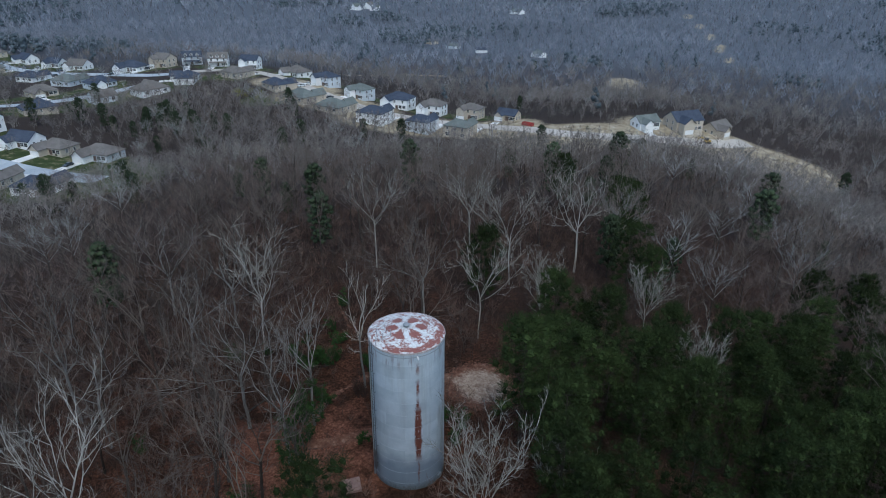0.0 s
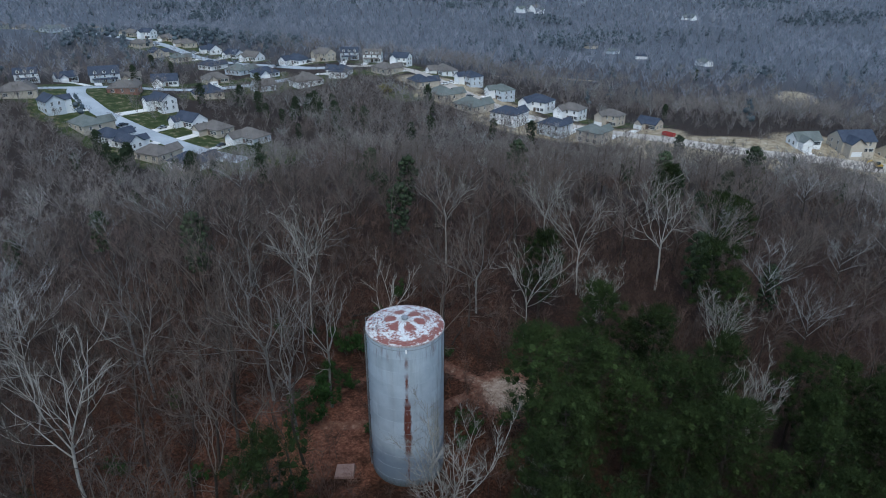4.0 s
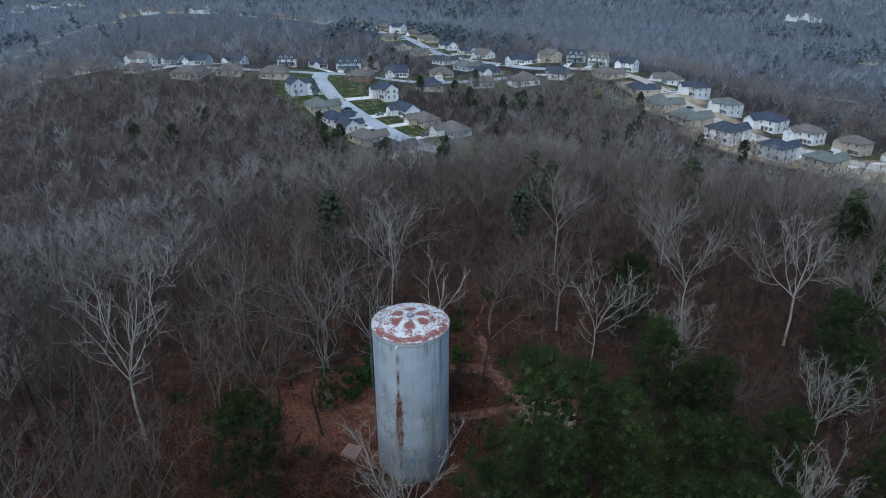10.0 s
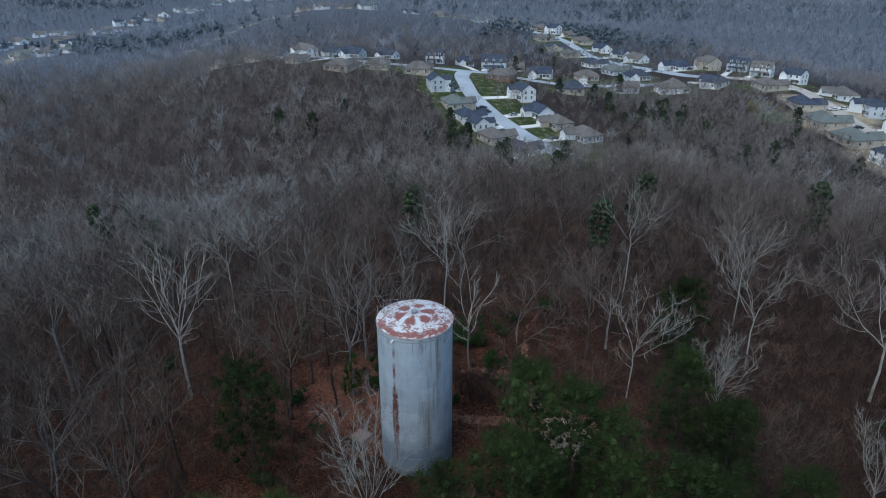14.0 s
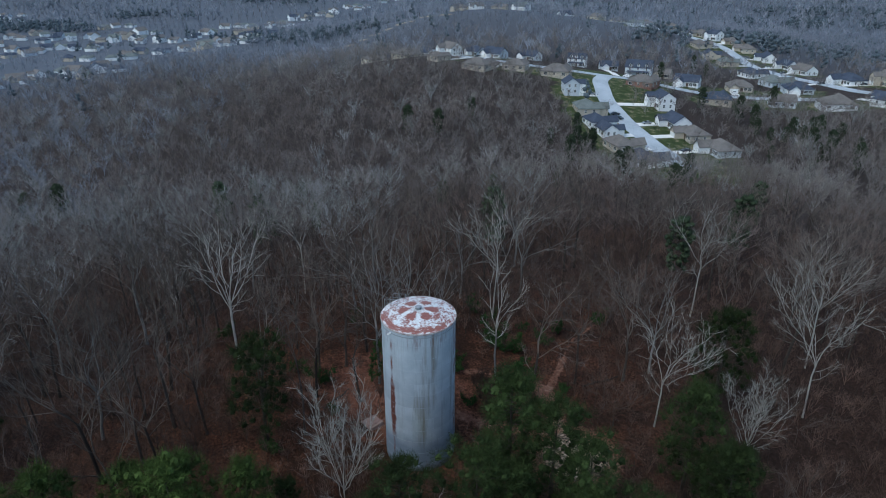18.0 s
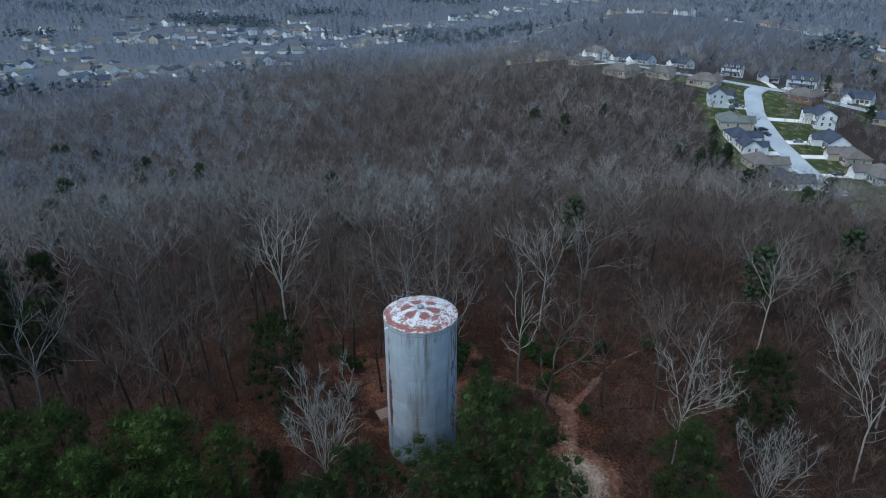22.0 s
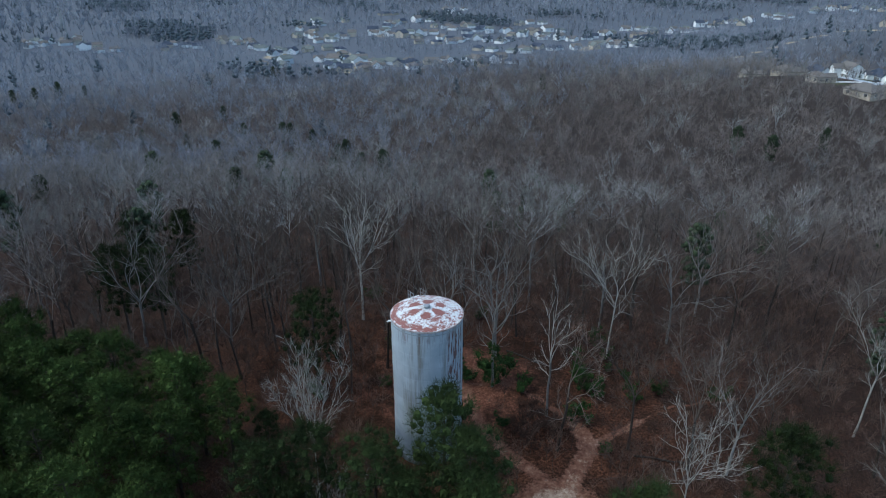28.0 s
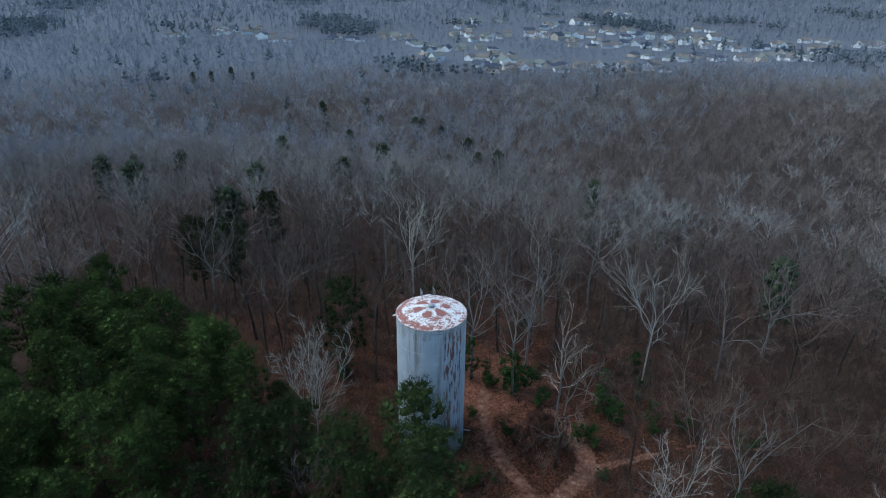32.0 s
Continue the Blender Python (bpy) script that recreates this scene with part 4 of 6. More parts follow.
for x, y, w, form, roof, wall in FARROW + FARHOUSE:
    house(x, y, w, form, roof, wall, rng.uniform(0, 360), False, "scattered far houses")


# ---- trees ----
def curve(rg, a, d, length, n, up, wander):
    """Points of a branch that bends upwards."""
    p, d = Vector(a), Vector(d).normalized()
    pts = [p.copy()]
    for _ in range(n):
        d = (d + Vector((rg.uniform(-1, 1), rg.uniform(-1, 1), rg.uniform(-0.7, 1))) * wander + Vector((0, 0, up))).normalized()
        p = p + d * (length / n)
        pts.append(p.copy())
    return pts


def sideways(rg, d, spread):
    """A direction that leaves d at an angle."""
    side = d.cross(Vector((rg.uniform(-1, 1), rg.uniform(-1, 1), rg.uniform(-1, 1)))).normalized()
    return (d + side * spread).normalized()


def along(pts, u):
    i = min(int(u * (len(pts) - 1)), len(pts) - 2)
    return pts[i].lerp(pts[i + 1], u * (len(pts) - 1) - i), (pts[i + 1] - pts[i]).normalized()


def spray(s, rg, pts, n, length, fine, u0=0.25, slot=1):
    """Fine twigs set along a branch and past its tip."""
    for k in range(n):
        c, d = along(pts, u0 + (1 - u0) * (k + rg.uniform(0, 0.95)) / n)
        w = (sideways(rg, d, rg.uniform(0.3, 1.0)) + Vector((0, 0, rg.uniform(-0.1, 0.4)))).normalized()
        s.blade(c, c + w * length * rg.uniform(0.5, 1.25), fine)
        s.s[-1] = slot


def branch(s, rg, a, d, length, r, level, plan, fine, wander, up):
    """A limb with its side branches, level by level; plan holds how many and how long."""
    segs = (6, 4, 3)[min(level, 2)]
    pts = curve(rg, a, d, length, segs, up, wander)
    s.tube(pts, [r * (1 - 0.85 * i / segs) + 0.006 for i in range(segs + 1)], 4 if level == 0 else 3)
    if level < len(plan):
        n, share, spread = plan[level]
        for k in range(n):
            u = 0.22 + 0.74 * (k + rg.uniform(0, 0.9)) / n
            c, ahead = along(pts, u)
            branch(s, rg, c, sideways(rg, ahead, spread * rg.uniform(0.7, 1.2)), length * share * rg.uniform(0.7, 1.25) * (1.1 - 0.4 * u), r * (0.62 - 0.25 * u), level + 1, plan, fine, wander, up)
        spray(s, rg, pts, 7, length * 0.20, fine, 0.45)
    else:
        spray(s, rg, pts, max(10, int(length * 9.5)), max(0.6, length * 0.46), fine, 0.1)


def bare_tree(seed, h, fork=0.45, leaders=3, open_up=0.45, thick=1.0, plan=((5, 0.48, 1.05), (3, 0.50, 1.0)), fine=0.012, wander=0.36, up=0.09, low_limbs=2):
    """Trunk and crown shapes of a leafless forest tree: a clean stem, upswept leaders, fine twigs."""
    rg = random.Random(seed)
    trunk, crown = Shape(), Shape()
    r0 = (0.0095 * h + 0.04) * thick
    z1 = h * fork
    pts = [Vector((0, 0, -0.5))]
    for i in range(1, 5):
        pts.append(Vector((pts[-1].x + rg.uniform(-1, 1) * h * 0.010, pts[-1].y + rg.uniform(-1, 1) * h * 0.010, z1 * i / 4)))
    trunk.tube(pts, [r0 * 1.35, r0, r0 * 0.92, r0 * 0.86, r0 * 0.78], 7)
    turn = rg.uniform(0, 6.28)
    for k in range(leaders):
        turn += 6.283 / leaders + rg.uniform(-0.5, 0.5)
        out = open_up * (0.25 if k == 0 else rg.uniform(0.7, 1.35))
        a = pts[-1] if k < 2 else pts[-2].lerp(pts[-1], rg.uniform(0.5, 1.0))
        length = (h - a.z) * rg.uniform(0.86, 1.04) * math.sqrt(1 + out * out * 0.7)
        branch(crown, rg, a, Vector((math.cos(turn) * out, math.sin(turn) * out, 1.0)), length, r0 * (0.50 if k == 0 else 0.36), 0, plan, fine, wander, up)
    for k in range(low_limbs):
        a, _ = along(pts, rg.uniform(0.62, 0.95))
        w = rg.uniform(0, 6.28)
        branch(crown, rg, a, Vector((math.cos(w), math.sin(w), 0.45)), h * rg.uniform(0.14, 0.24), r0 * 0.28, 1, plan, fine, wander * 1.4, up)
    return trunk, crown


def bare_meshes(seed, h, limb, twig, bark, **kw):
    t, c = bare_tree(seed, h, **kw)
    return t.mesh("trunk", bark, smooth=True), c.mesh("crown", limb, twig)


def joined(*shapes):
    s = Shape()
    for q in shapes:
        s.add(q.v, q.f)
    return s


def far_tree(seed, h, twigs, width, trunk=0.10, limbs=9):
    """A leafless crown: dark stem, fanned limbs and a rounded haze of twigs."""
    rg = random.Random(seed)
    s = Shape()
    s.spike((0, 0, -0.6), (rg.uniform(-0.5, 0.5), rg.uniform(-0.5, 0.5), h * 0.8), trunk, 1)
    fan = []
    turn = rg.uniform(0, 6)
    for k in range(limbs):
        turn += 2.4 + rg.uniform(-0.3, 0.3)
        a = Vector((0, 0, h * rg.uniform(0.30, 0.55)))
        up = rg.uniform(0.05, 1.0)
        q = math.sqrt(1 - (up - 0.25) ** 2 * 0.9) * h * rg.uniform(0.17, 0.27)
        e = Vector((math.cos(turn) * q, math.sin(turn) * q, h * (0.60 + 0.30 * up)))
        s.blade(a, e, width * 1.4)
        fan.append((a, e))
    for k in range(twigs):
        a, e = fan[k % limbs]
        c = a.lerp(e, rg.uniform(0.4, 1.0)) + Vector((rg.uniform(-1, 1), rg.uniform(-1, 1), rg.uniform(-1, 1))) * h * 0.035
        w = ((e - a).normalized() * 0.5 + Vector((rg.uniform(-1, 1), rg.uniform(-1, 1), rg.uniform(-0.3, 1.0)))).normalized()
        s.blade(c, c + w * h * rg.uniform(0.08, 0.16), width * rg.uniform(0.6, 1.2))
    return s


def tuft(s, rg, c, size, n, up=0.5):
    for _ in range(n):
        d = Vector((rg.uniform(-1, 1), rg.uniform(-1, 1), rg.uniform(-0.7, 1) + up * 0.5)).normalized()
        a = Vector(c) + d * size * 0.12
        s.blade(a, Vector(c) + d * size * rg.uniform(0.7, 1.15), size * 0.075)


def pine(seed, h, spread=0.24, whorls=10, per=6, n=13, low=0.22, core=0.34):
    """Trunk and needle crown of a pine."""
    rg = random.Random(seed)
    trunk, crown = Shape(), Shape()
    trunk.tube([(0, 0, -0.5), (rg.uniform(-0.2, 0.2), rg.uniform(-0.2, 0.2), h * 0.5), (0, 0, h * 0.98)], [h * 0.016, h * 0.011, 0.02], 7)
    for k in range(whorls):
        s = low + (0.97 - low) * (k / (whorls - 1)) ** 0.9
        u = (s - low) / (1 - low)
        reach = h * spread * (1 - u ** 2.4) ** 0.6 * (0.78 + 0.45 * u) + 0.3
        for j in range(per):
            a = 6.283 * (j + rg.uniform(-0.3, 0.3)) / per + k * 0.9
            L = reach * rg.uniform(0.6, 1.2)
            d = Vector((math.cos(a), math.sin(a), 0.15 + 0.5 * s + rg.uniform(-0.15, 0.15)))
            b = Vector((0, 0, h * s))
            tip = b + d * L
            trunk.spike(b, tip, 0.045)
            big = rg.uniform(0.66, 1.02) * (0.75 + 0.022 * h)
            crown.clump(rg, b.lerp(tip, 0.85), big, n, 0.46, 0.024, core)
            spot = b.lerp(tip, 0.5) + Vector((rg.uniform(-0.4, 0.4), rg.uniform(-0.4, 0.4), rg.uniform(-0.2, 0.5)))
            crown.clump(rg, spot, big * 0.85, int(n * 0.5), 0.46, 0.024, core)
    for q in range(3):
        crown.clump(rg, (rg.uniform(-0.3, 0.3), rg.uniform(-0.3, 0.3), h * rg.uniform(0.93, 1.0)), 0.55, n, 0.46, 0.024, core)
    return trunk, crown


def plant(name, meshes, x, y, scale, turn, label, category, group, names=("trunk", "crown"), tilt=(0, 0)):
    ob = thing(name, label, category, pose(x, y, gz(x, y), tilt[0], tilt[1], turn) @ Matrix.Scale(scale, 4), group)
    for nm, me in zip(names, meshes):
        part(nm, me, ob)
    return ob


def scatter(seed, rmin, rmax, gap, lo=0.0, hi=360.0, jitter=0.48):
    """Jittered grid points in a ring sector about the tank."""
    g = np.random.RandomState(seed)
    n = int(rmax / gap) + 1
    i, j = np.meshgrid(np.arange(-n, n + 1), np.arange(-n, n + 1))
    x = (i + g.uniform(-jitter, jitter, i.shape)).ravel() * gap
    y = (j + g.uniform(-jitter, jitter, i.shape)).ravel() * gap
    d, a = np.hypot(x, y), np.degrees(np.arctan2(y, x)) % 360
    keep = (d >= rmin) & (d < rmax) & (a >= lo) & (a <= hi)
    return x[keep], y[keep], g


def lowering(x, y):
    """Shrinks trees near gardens, streets and town so the camera still sees the houses."""
    d = np.full(len(x), 1e9)
    for pts, half in ROAD_LINES:
        d = np.minimum(d, line_distance(x, y, pts))
    for hx, hy in zip(HX, HY):
        d = np.minimum(d, np.hypot(x - hx, y - hy))
    for a, b, r in zip(TX, TY, TR):
        d = np.minimum(d, np.maximum(np.hypot(x - a, y - b) - r, 0) + 2)
    return np.clip(0.42 + d / 60, 0.45, 1.0)


def wood(name, label, x, y, g, shapes, mat, smin, smax, sink=0.0, low=False):
    """Many trees joined into one mesh."""
    variants = [s.arrays() for s in shapes]
    pick = g.randint(0, len(variants), len(x))
    vs, fs, ts, ms, o = [], [], [], [], 0
    for k, (v, f, slots) in enumerate(variants):
        m = pick == k
        c = int(m.sum())
        if not c:
            continue
        a, sc = g.uniform(0, 6.283, c), g.uniform(smin, smax, c)
        if low:
            sc = sc * lowering(x[m], y[m])
        ca, sa = np.cos(a)[:, None] * sc[:, None], np.sin(a)[:, None] * sc[:, None]
        wide = g.uniform(0.85, 1.15, c)[:, None]
        px = (v[None, :, 0] * ca - v[None, :, 1] * sa) * wide + x[m][:, None]
        py = (v[None, :, 0] * sa + v[None, :, 1] * ca) * wide + y[m][:, None]
        pz = v[None, :, 2] * sc[:, None] + (ground(x[m], y[m]) - sink)[:, None]
        vs.append(np.stack([px, py, pz], 2).reshape(-1, 3))
        fs.append((f[None] + (np.arange(c) * len(v))[:, None, None] + o).reshape(-1, 3))
        ts.append(np.repeat(np.clip(g.beta(2.0, 2.6, c), 0, 1), len(v)))
        ms.append(np.tile(slots, c))
        o += c * len(v)
    me = tri_mesh(name, np.concatenate(vs), np.concatenate(fs), mat)
    me.materials.append(M_BARK)
    me.polygons.foreach_set("material_index", np.concatenate(ms))
    at = me.attributes.new("tone", "FLOAT", "POINT")
    at.data.foreach_set("value", np.concatenate(ts).astype(np.float32))
    return thing(name, label, "woodland", kind="stuff", me=me)


# kinds of near tree, all drawn at their natural height
TALL_TREES = [bare_meshes(11 + k, 18 + (k % 3), M_BRANCH, M_TWIG_FINE, M_BARK, fork=0.38 + 0.04 * (k % 4), leaders=3 + k % 2, open_up=0.42 + 0.07 * (k % 3), thick=0.85) for k in range(8)]
SLIM_TREES = [bare_meshes(111 + k, 17, M_BRANCH, M_TWIG_FINE, M_BARK, fork=0.56, leaders=2, open_up=0.34, thick=0.62, plan=((5, 0.42, 0.9), (2, 0.5, 0.9)), low_limbs=1) for k in range(4)]
SMALL_TREES = [bare_meshes(31 + k, 10, M_BRANCH, M_TWIG_FINE, M_BARK, fork=0.26, leaders=4, open_up=0.75, thick=0.6, plan=((5, 0.5, 0.9),), fine=0.010) for k in range(4)]
PALE_TREES = [bare_meshes(51 + k, 18, M_PALE, M_TWIG_PALE_FINE, M_PALE, fork=0.46 + 0.05 * k, leaders=6, open_up=0.72, thick=0.54, plan=((6, 0.46, 0.8), (3, 0.48, 0.9)), fine=0.010) for k in range(3)]
WIDE_PALE = [bare_meshes(57 + k, 19.5, M_PALE, M_TWIG_PALE_FINE, M_PALE, fork=0.50, leaders=6, open_up=0.86, thick=0.86, wander=0.24, fine=0.011, low_limbs=3) for k in range(2)]
PALE_SHRUB = [bare_meshes(61 + k, 9.5, M_PALE, M_TWIG_PALE_FINE, M_PALE, fork=0.34, leaders=9, open_up=0.55, thick=0.40, plan=((7, 0.32, 0.85), (3, 0.44, 0.95)), fine=0.009, wander=0.22, low_limbs=3) for k in range(2)]
GREY_FORKS = [bare_meshes(75 + k, 19, M_GREYBARK, M_TWIG_FINE, M_GREYBARK, fork=0.40 + 0.05 * k, leaders=5, open_up=0.72, thick=0.86, low_limbs=3) for k in range(3)]
DEAD_TREE = bare_meshes(71, 17.4, M_DEAD, M_DEAD, M_GREYBARK, fork=0.5, leaders=4, open_up=0.5, thick=0.7, plan=((3, 0.3, 0.8),), wander=0.3, fine=0.010, low_limbs=4)

# marked trees round the tank: x, y, scale, turn
taken = []
for kind, label, rows in (
        (PALE_TREES, "tall pale-barked leafless tree with forked upswept limbs", ((4.6, 29.0, 0.84, 200), (-17, 50, 1.0, 140), (-52, -8, 1.0, 300), (8, 49, 1.0, 30), (-26.2, 19.2, 1.05, 75), (-0.5, 57.5, 1.0, 210))),
        (WIDE_PALE, "tall pale leafless tree with a wide vase of limbs", ((-26.5, -20.2, 1.0, 20), (20, 60, 0.95, 10))),
        (GREY_FORKS, "tall grey leafless tree with wide forking limbs", ((-21.3, 3.4, 1.04, 60), (-46, 4, 1.05, 10), (-38, -34, 1.1, 130), (-49, 33, 1.0, 250), (-13.8, -2.0, 0.96, 15), (-13.2, 4.8, 0.9, 190))),
        (PALE_SHRUB, "silver-barked leafless tree with many upright forks", ((9.0, -10.4, 1.64, 40), (17.4, -4.6, 0.95, 160), (35.3, 19.9, 1.36, 100), (30.7, 39.8, 1.25, 10), (13.7, 34.7, 1.3, 290), (-46, -30, 1.3, 60)))):
    for k, (x, y, sc, turn) in enumerate(rows):
        plant("bare_tree", kind[k % len(kind)], x, y, sc, turn, label, "tree", "bare trees round the tank")
        taken.append((x, y))
for k, (x, y, sc) in enumerate(((26.7, 30.8, 1.12), (21.5, 36.5, 0.8), (29.5, 26.0, 0.75))):
    plant("bare_tree", SMALL_TREES[k], x, y, sc, 100 * k, "small spreading leafless tree with a rounded brown crown", "tree", "bare trees round the tank")
    taken.append((x, y))
plant("dead_tree", DEAD_TREE, -8.9, 13.0, 1.0, 70, "bleached dead tree with broken forked limbs beside the track", "tree", "bare trees round the tank")
taken.append((-8.9, 13.0))

# pines: the two stands and single trees; x, y, height
PINE_MESH = []
for k in range(5):
    t, c = pine(81 + k, 16, spread=0.23 + 0.03 * (k % 3), whorls=8, per=7, n=120, low=0.30, core=0.40)
    PINE_MESH.append((t.mesh("trunk", M_BARK), c.mesh("needle_crown", M_NEEDLE)))
STAND_MESH = []
for k in range(4):
    t, c = pine(181 + k, 15, spread=0.22 + 0.02 * (k % 3), whorls=8, per=6, n=118, low=0.26, core=0.40)
    STAND_MESH.append((t.mesh("trunk", M_BARK), c.mesh("needle_crown", M_NEEDLE_STAND)))
PINES_A = [(12.4, 5.8, 17.6), (4.4, 37.6, 14.5), (-5.0, -17.3, 14.3), (15.8, 24.7, 15), (15.4, 9.2, 16.0), (28.5, 77, 16), (32, 80, 15), (28.9, 51.8, 15), (32, 47, 13), (18.8, 11.2, 14.5),
           (9.5, -15.9, 8), (20.5, -6.5, 11), (17.2, 0.6, 14.5), (-13, -48.5, 14), (-10.4, -53, 14.5), (-31, -57, 14), (-24, -61, 15), (40.5, 27, 14), (52, 34, 13.5), (17, 100, 14),
           (29, 7.5, 13.5), (22.5, 9.4, 13), (24, -5.8, 11.5), (56, 26, 13), (50, 30, 13), (46, 32, 13), (63, 57, 14), (72, 57, 14), (66, 38, 13), (59, 44, 13.5), (56, 36, 12.5), (75, 66, 14), (62, 30, 13)]


def stand(seed, x0, x1, y0, y1, gap, share, low, high):
    """Pines planted close together."""
    rg = random.Random(seed)
    out = []
    for i in range(int((x1 - x0) / gap) + 1):
        for j in range(int((y1 - y0) / gap) + 1):
            if rg.random() < share:
                out.append((x0 + (i + rg.uniform(-0.4, 0.4)) * gap, y0 + (j + rg.uniform(-0.4, 0.4)) * gap, rg.uniform(low, high)))
    return out


PINES_A += [p for p in stand(3, 19, 62, -10, 25, 5.8, 0.78, 10.5, 15) if min(math.hypot(p[0] - q[0], p[1] - q[1]) for q in PINES_A) > 2.6 and math.hypot(p[0] - 19.6, p[1] - 13.6) > 1.5 and math.hypot(p[0] - 35.3, p[1] - 19.9) > 5]
PINES_B = [p for p in stand(2, 3, 41, -60, -18, 4.9, 0.95, 11.5, 14.8) if p[0] > 4 + (p[1] + 53) * 0.18]
rng = random.Random(9)
for k, (x, y, h) in enumerate(PINES_A + PINES_B):
    in_a = k < len(PINES_A)
    plant("pine_tree", PINE_MESH[k % 5] if in_a else STAND_MESH[k % 4], x, y, h / (16 if in_a else 15), rng.uniform(0, 360), "dark green pine with a dense rounded needle crown" if in_a else "green pine in a close-planted stand", "tree", "pines near the tank", ("trunk", "needle_crown"))
    taken.append((x, y))
PX, PY = np.array([p[0] for p in taken]), np.array([p[1] for p in taken])


def clear_of(x, y, gap):
    return np.min(np.hypot(x[:, None] - PX[None], y[:, None] - PY[None]), axis=1) > gap


# nearest bare trees, one by one
x, y, g = scatter(3, 8, 62, 5.9)
ok = ~open_land(x, y, 0.8) & clear_of(x, y, 3.6)
# the ground near the tank and north of it is more open
az = np.degrees(np.arctan2(y, x)) % 360
ok &= (g.uniform(size=len(x)) < np.where((np.hypot(x, y) < 60) & (az > 34) & (az < 140), np.where(az < 92, 0.20, 0.50), np.where(np.hypot(x, y) < 22, 0.65, 1.0)))
# south-east slope holds pines; bare trees left out so the camera sees the tank
bearing = np.degrees(np.arctan2(y, x))
ok &= ~((bearing > np.where(np.hypot(x, y) < 26, -104, -84)) & (bearing < 34))
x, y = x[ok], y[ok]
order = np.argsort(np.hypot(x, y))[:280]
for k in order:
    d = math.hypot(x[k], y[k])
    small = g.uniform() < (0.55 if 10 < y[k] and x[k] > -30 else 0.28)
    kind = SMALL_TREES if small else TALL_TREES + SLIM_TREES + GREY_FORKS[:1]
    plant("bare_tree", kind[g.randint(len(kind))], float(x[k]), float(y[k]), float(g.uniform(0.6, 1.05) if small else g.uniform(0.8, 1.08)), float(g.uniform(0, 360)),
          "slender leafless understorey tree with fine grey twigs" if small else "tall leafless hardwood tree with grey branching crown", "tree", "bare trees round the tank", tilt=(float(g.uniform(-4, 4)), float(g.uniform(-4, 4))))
rest = np.ones(len(x), bool)
rest[order] = False

def mid_tree(seed, h):
    """A leafless tree for the middle distance: dark stem, upswept limbs, a haze of fine twigs."""
    rg = random.Random(seed)
    s = Shape()
    fork = h * rg.uniform(0.36, 0.5)
    s.tube([(0, 0, -0.6), (rg.uniform(-0.3, 0.3), rg.uniform(-0.3, 0.3), fork), (rg.uniform(-0.6, 0.6), rg.uniform(-0.6, 0.6), h * 0.8)], [0.15, 0.11, 0.04], 4, slot=1)
    turn = rg.uniform(0, 6)
    for k in range(9):
        turn += 2.4 + rg.uniform(-0.4, 0.4)
        a = Vector((0, 0, fork + h * 0.30 * k / 9))
        d = Vector((math.cos(turn), math.sin(turn), rg.uniform(0.7, 1.5))).normalized()
        L = (h - a.z) * rg.uniform(0.65, 0.95)
        s.spike(a, a + d * L, 0.055)
        for j in range(4):
            c = a + d * L * rg.uniform(0.3, 0.95)
            e = (d + Vector((rg.uniform(-0.8, 0.8), rg.uniform(-0.8, 0.8), rg.uniform(-0.1, 0.7)))).normalized()
            l2 = L * rg.uniform(0.25, 0.5)
            s.blade(c, c + e * l2, 0.03)
            for q in range(15):
                f = c + e * l2 * rg.uniform(0.15, 1)
                w = (e + Vector((rg.uniform(-1, 1), rg.uniform(-1, 1), rg.uniform(-0.4, 1)))).normalized()
                s.blade(f, f + w * l2 * rg.uniform(0.4, 0.9), 0.017)
    return s


MID = [mid_tree(201 + k, 17) for k in range(6)]
FAR1 = [far_tree(301 + k, 16, 96, 0.068, 0.12) for k in range(7)]
FAR2 = [far_tree(331 + k, 15, 40, 0.17, 0.14, 7) for k in range(6)]
FAR3 = [far_tree(341 + k, 15, 26, 0.36, 0.2, 5) for k in range(5)]
BRUSH = [far_tree(351 + k, 4.5, 74, 0.019, 0.03, 12) for k in range(4)]


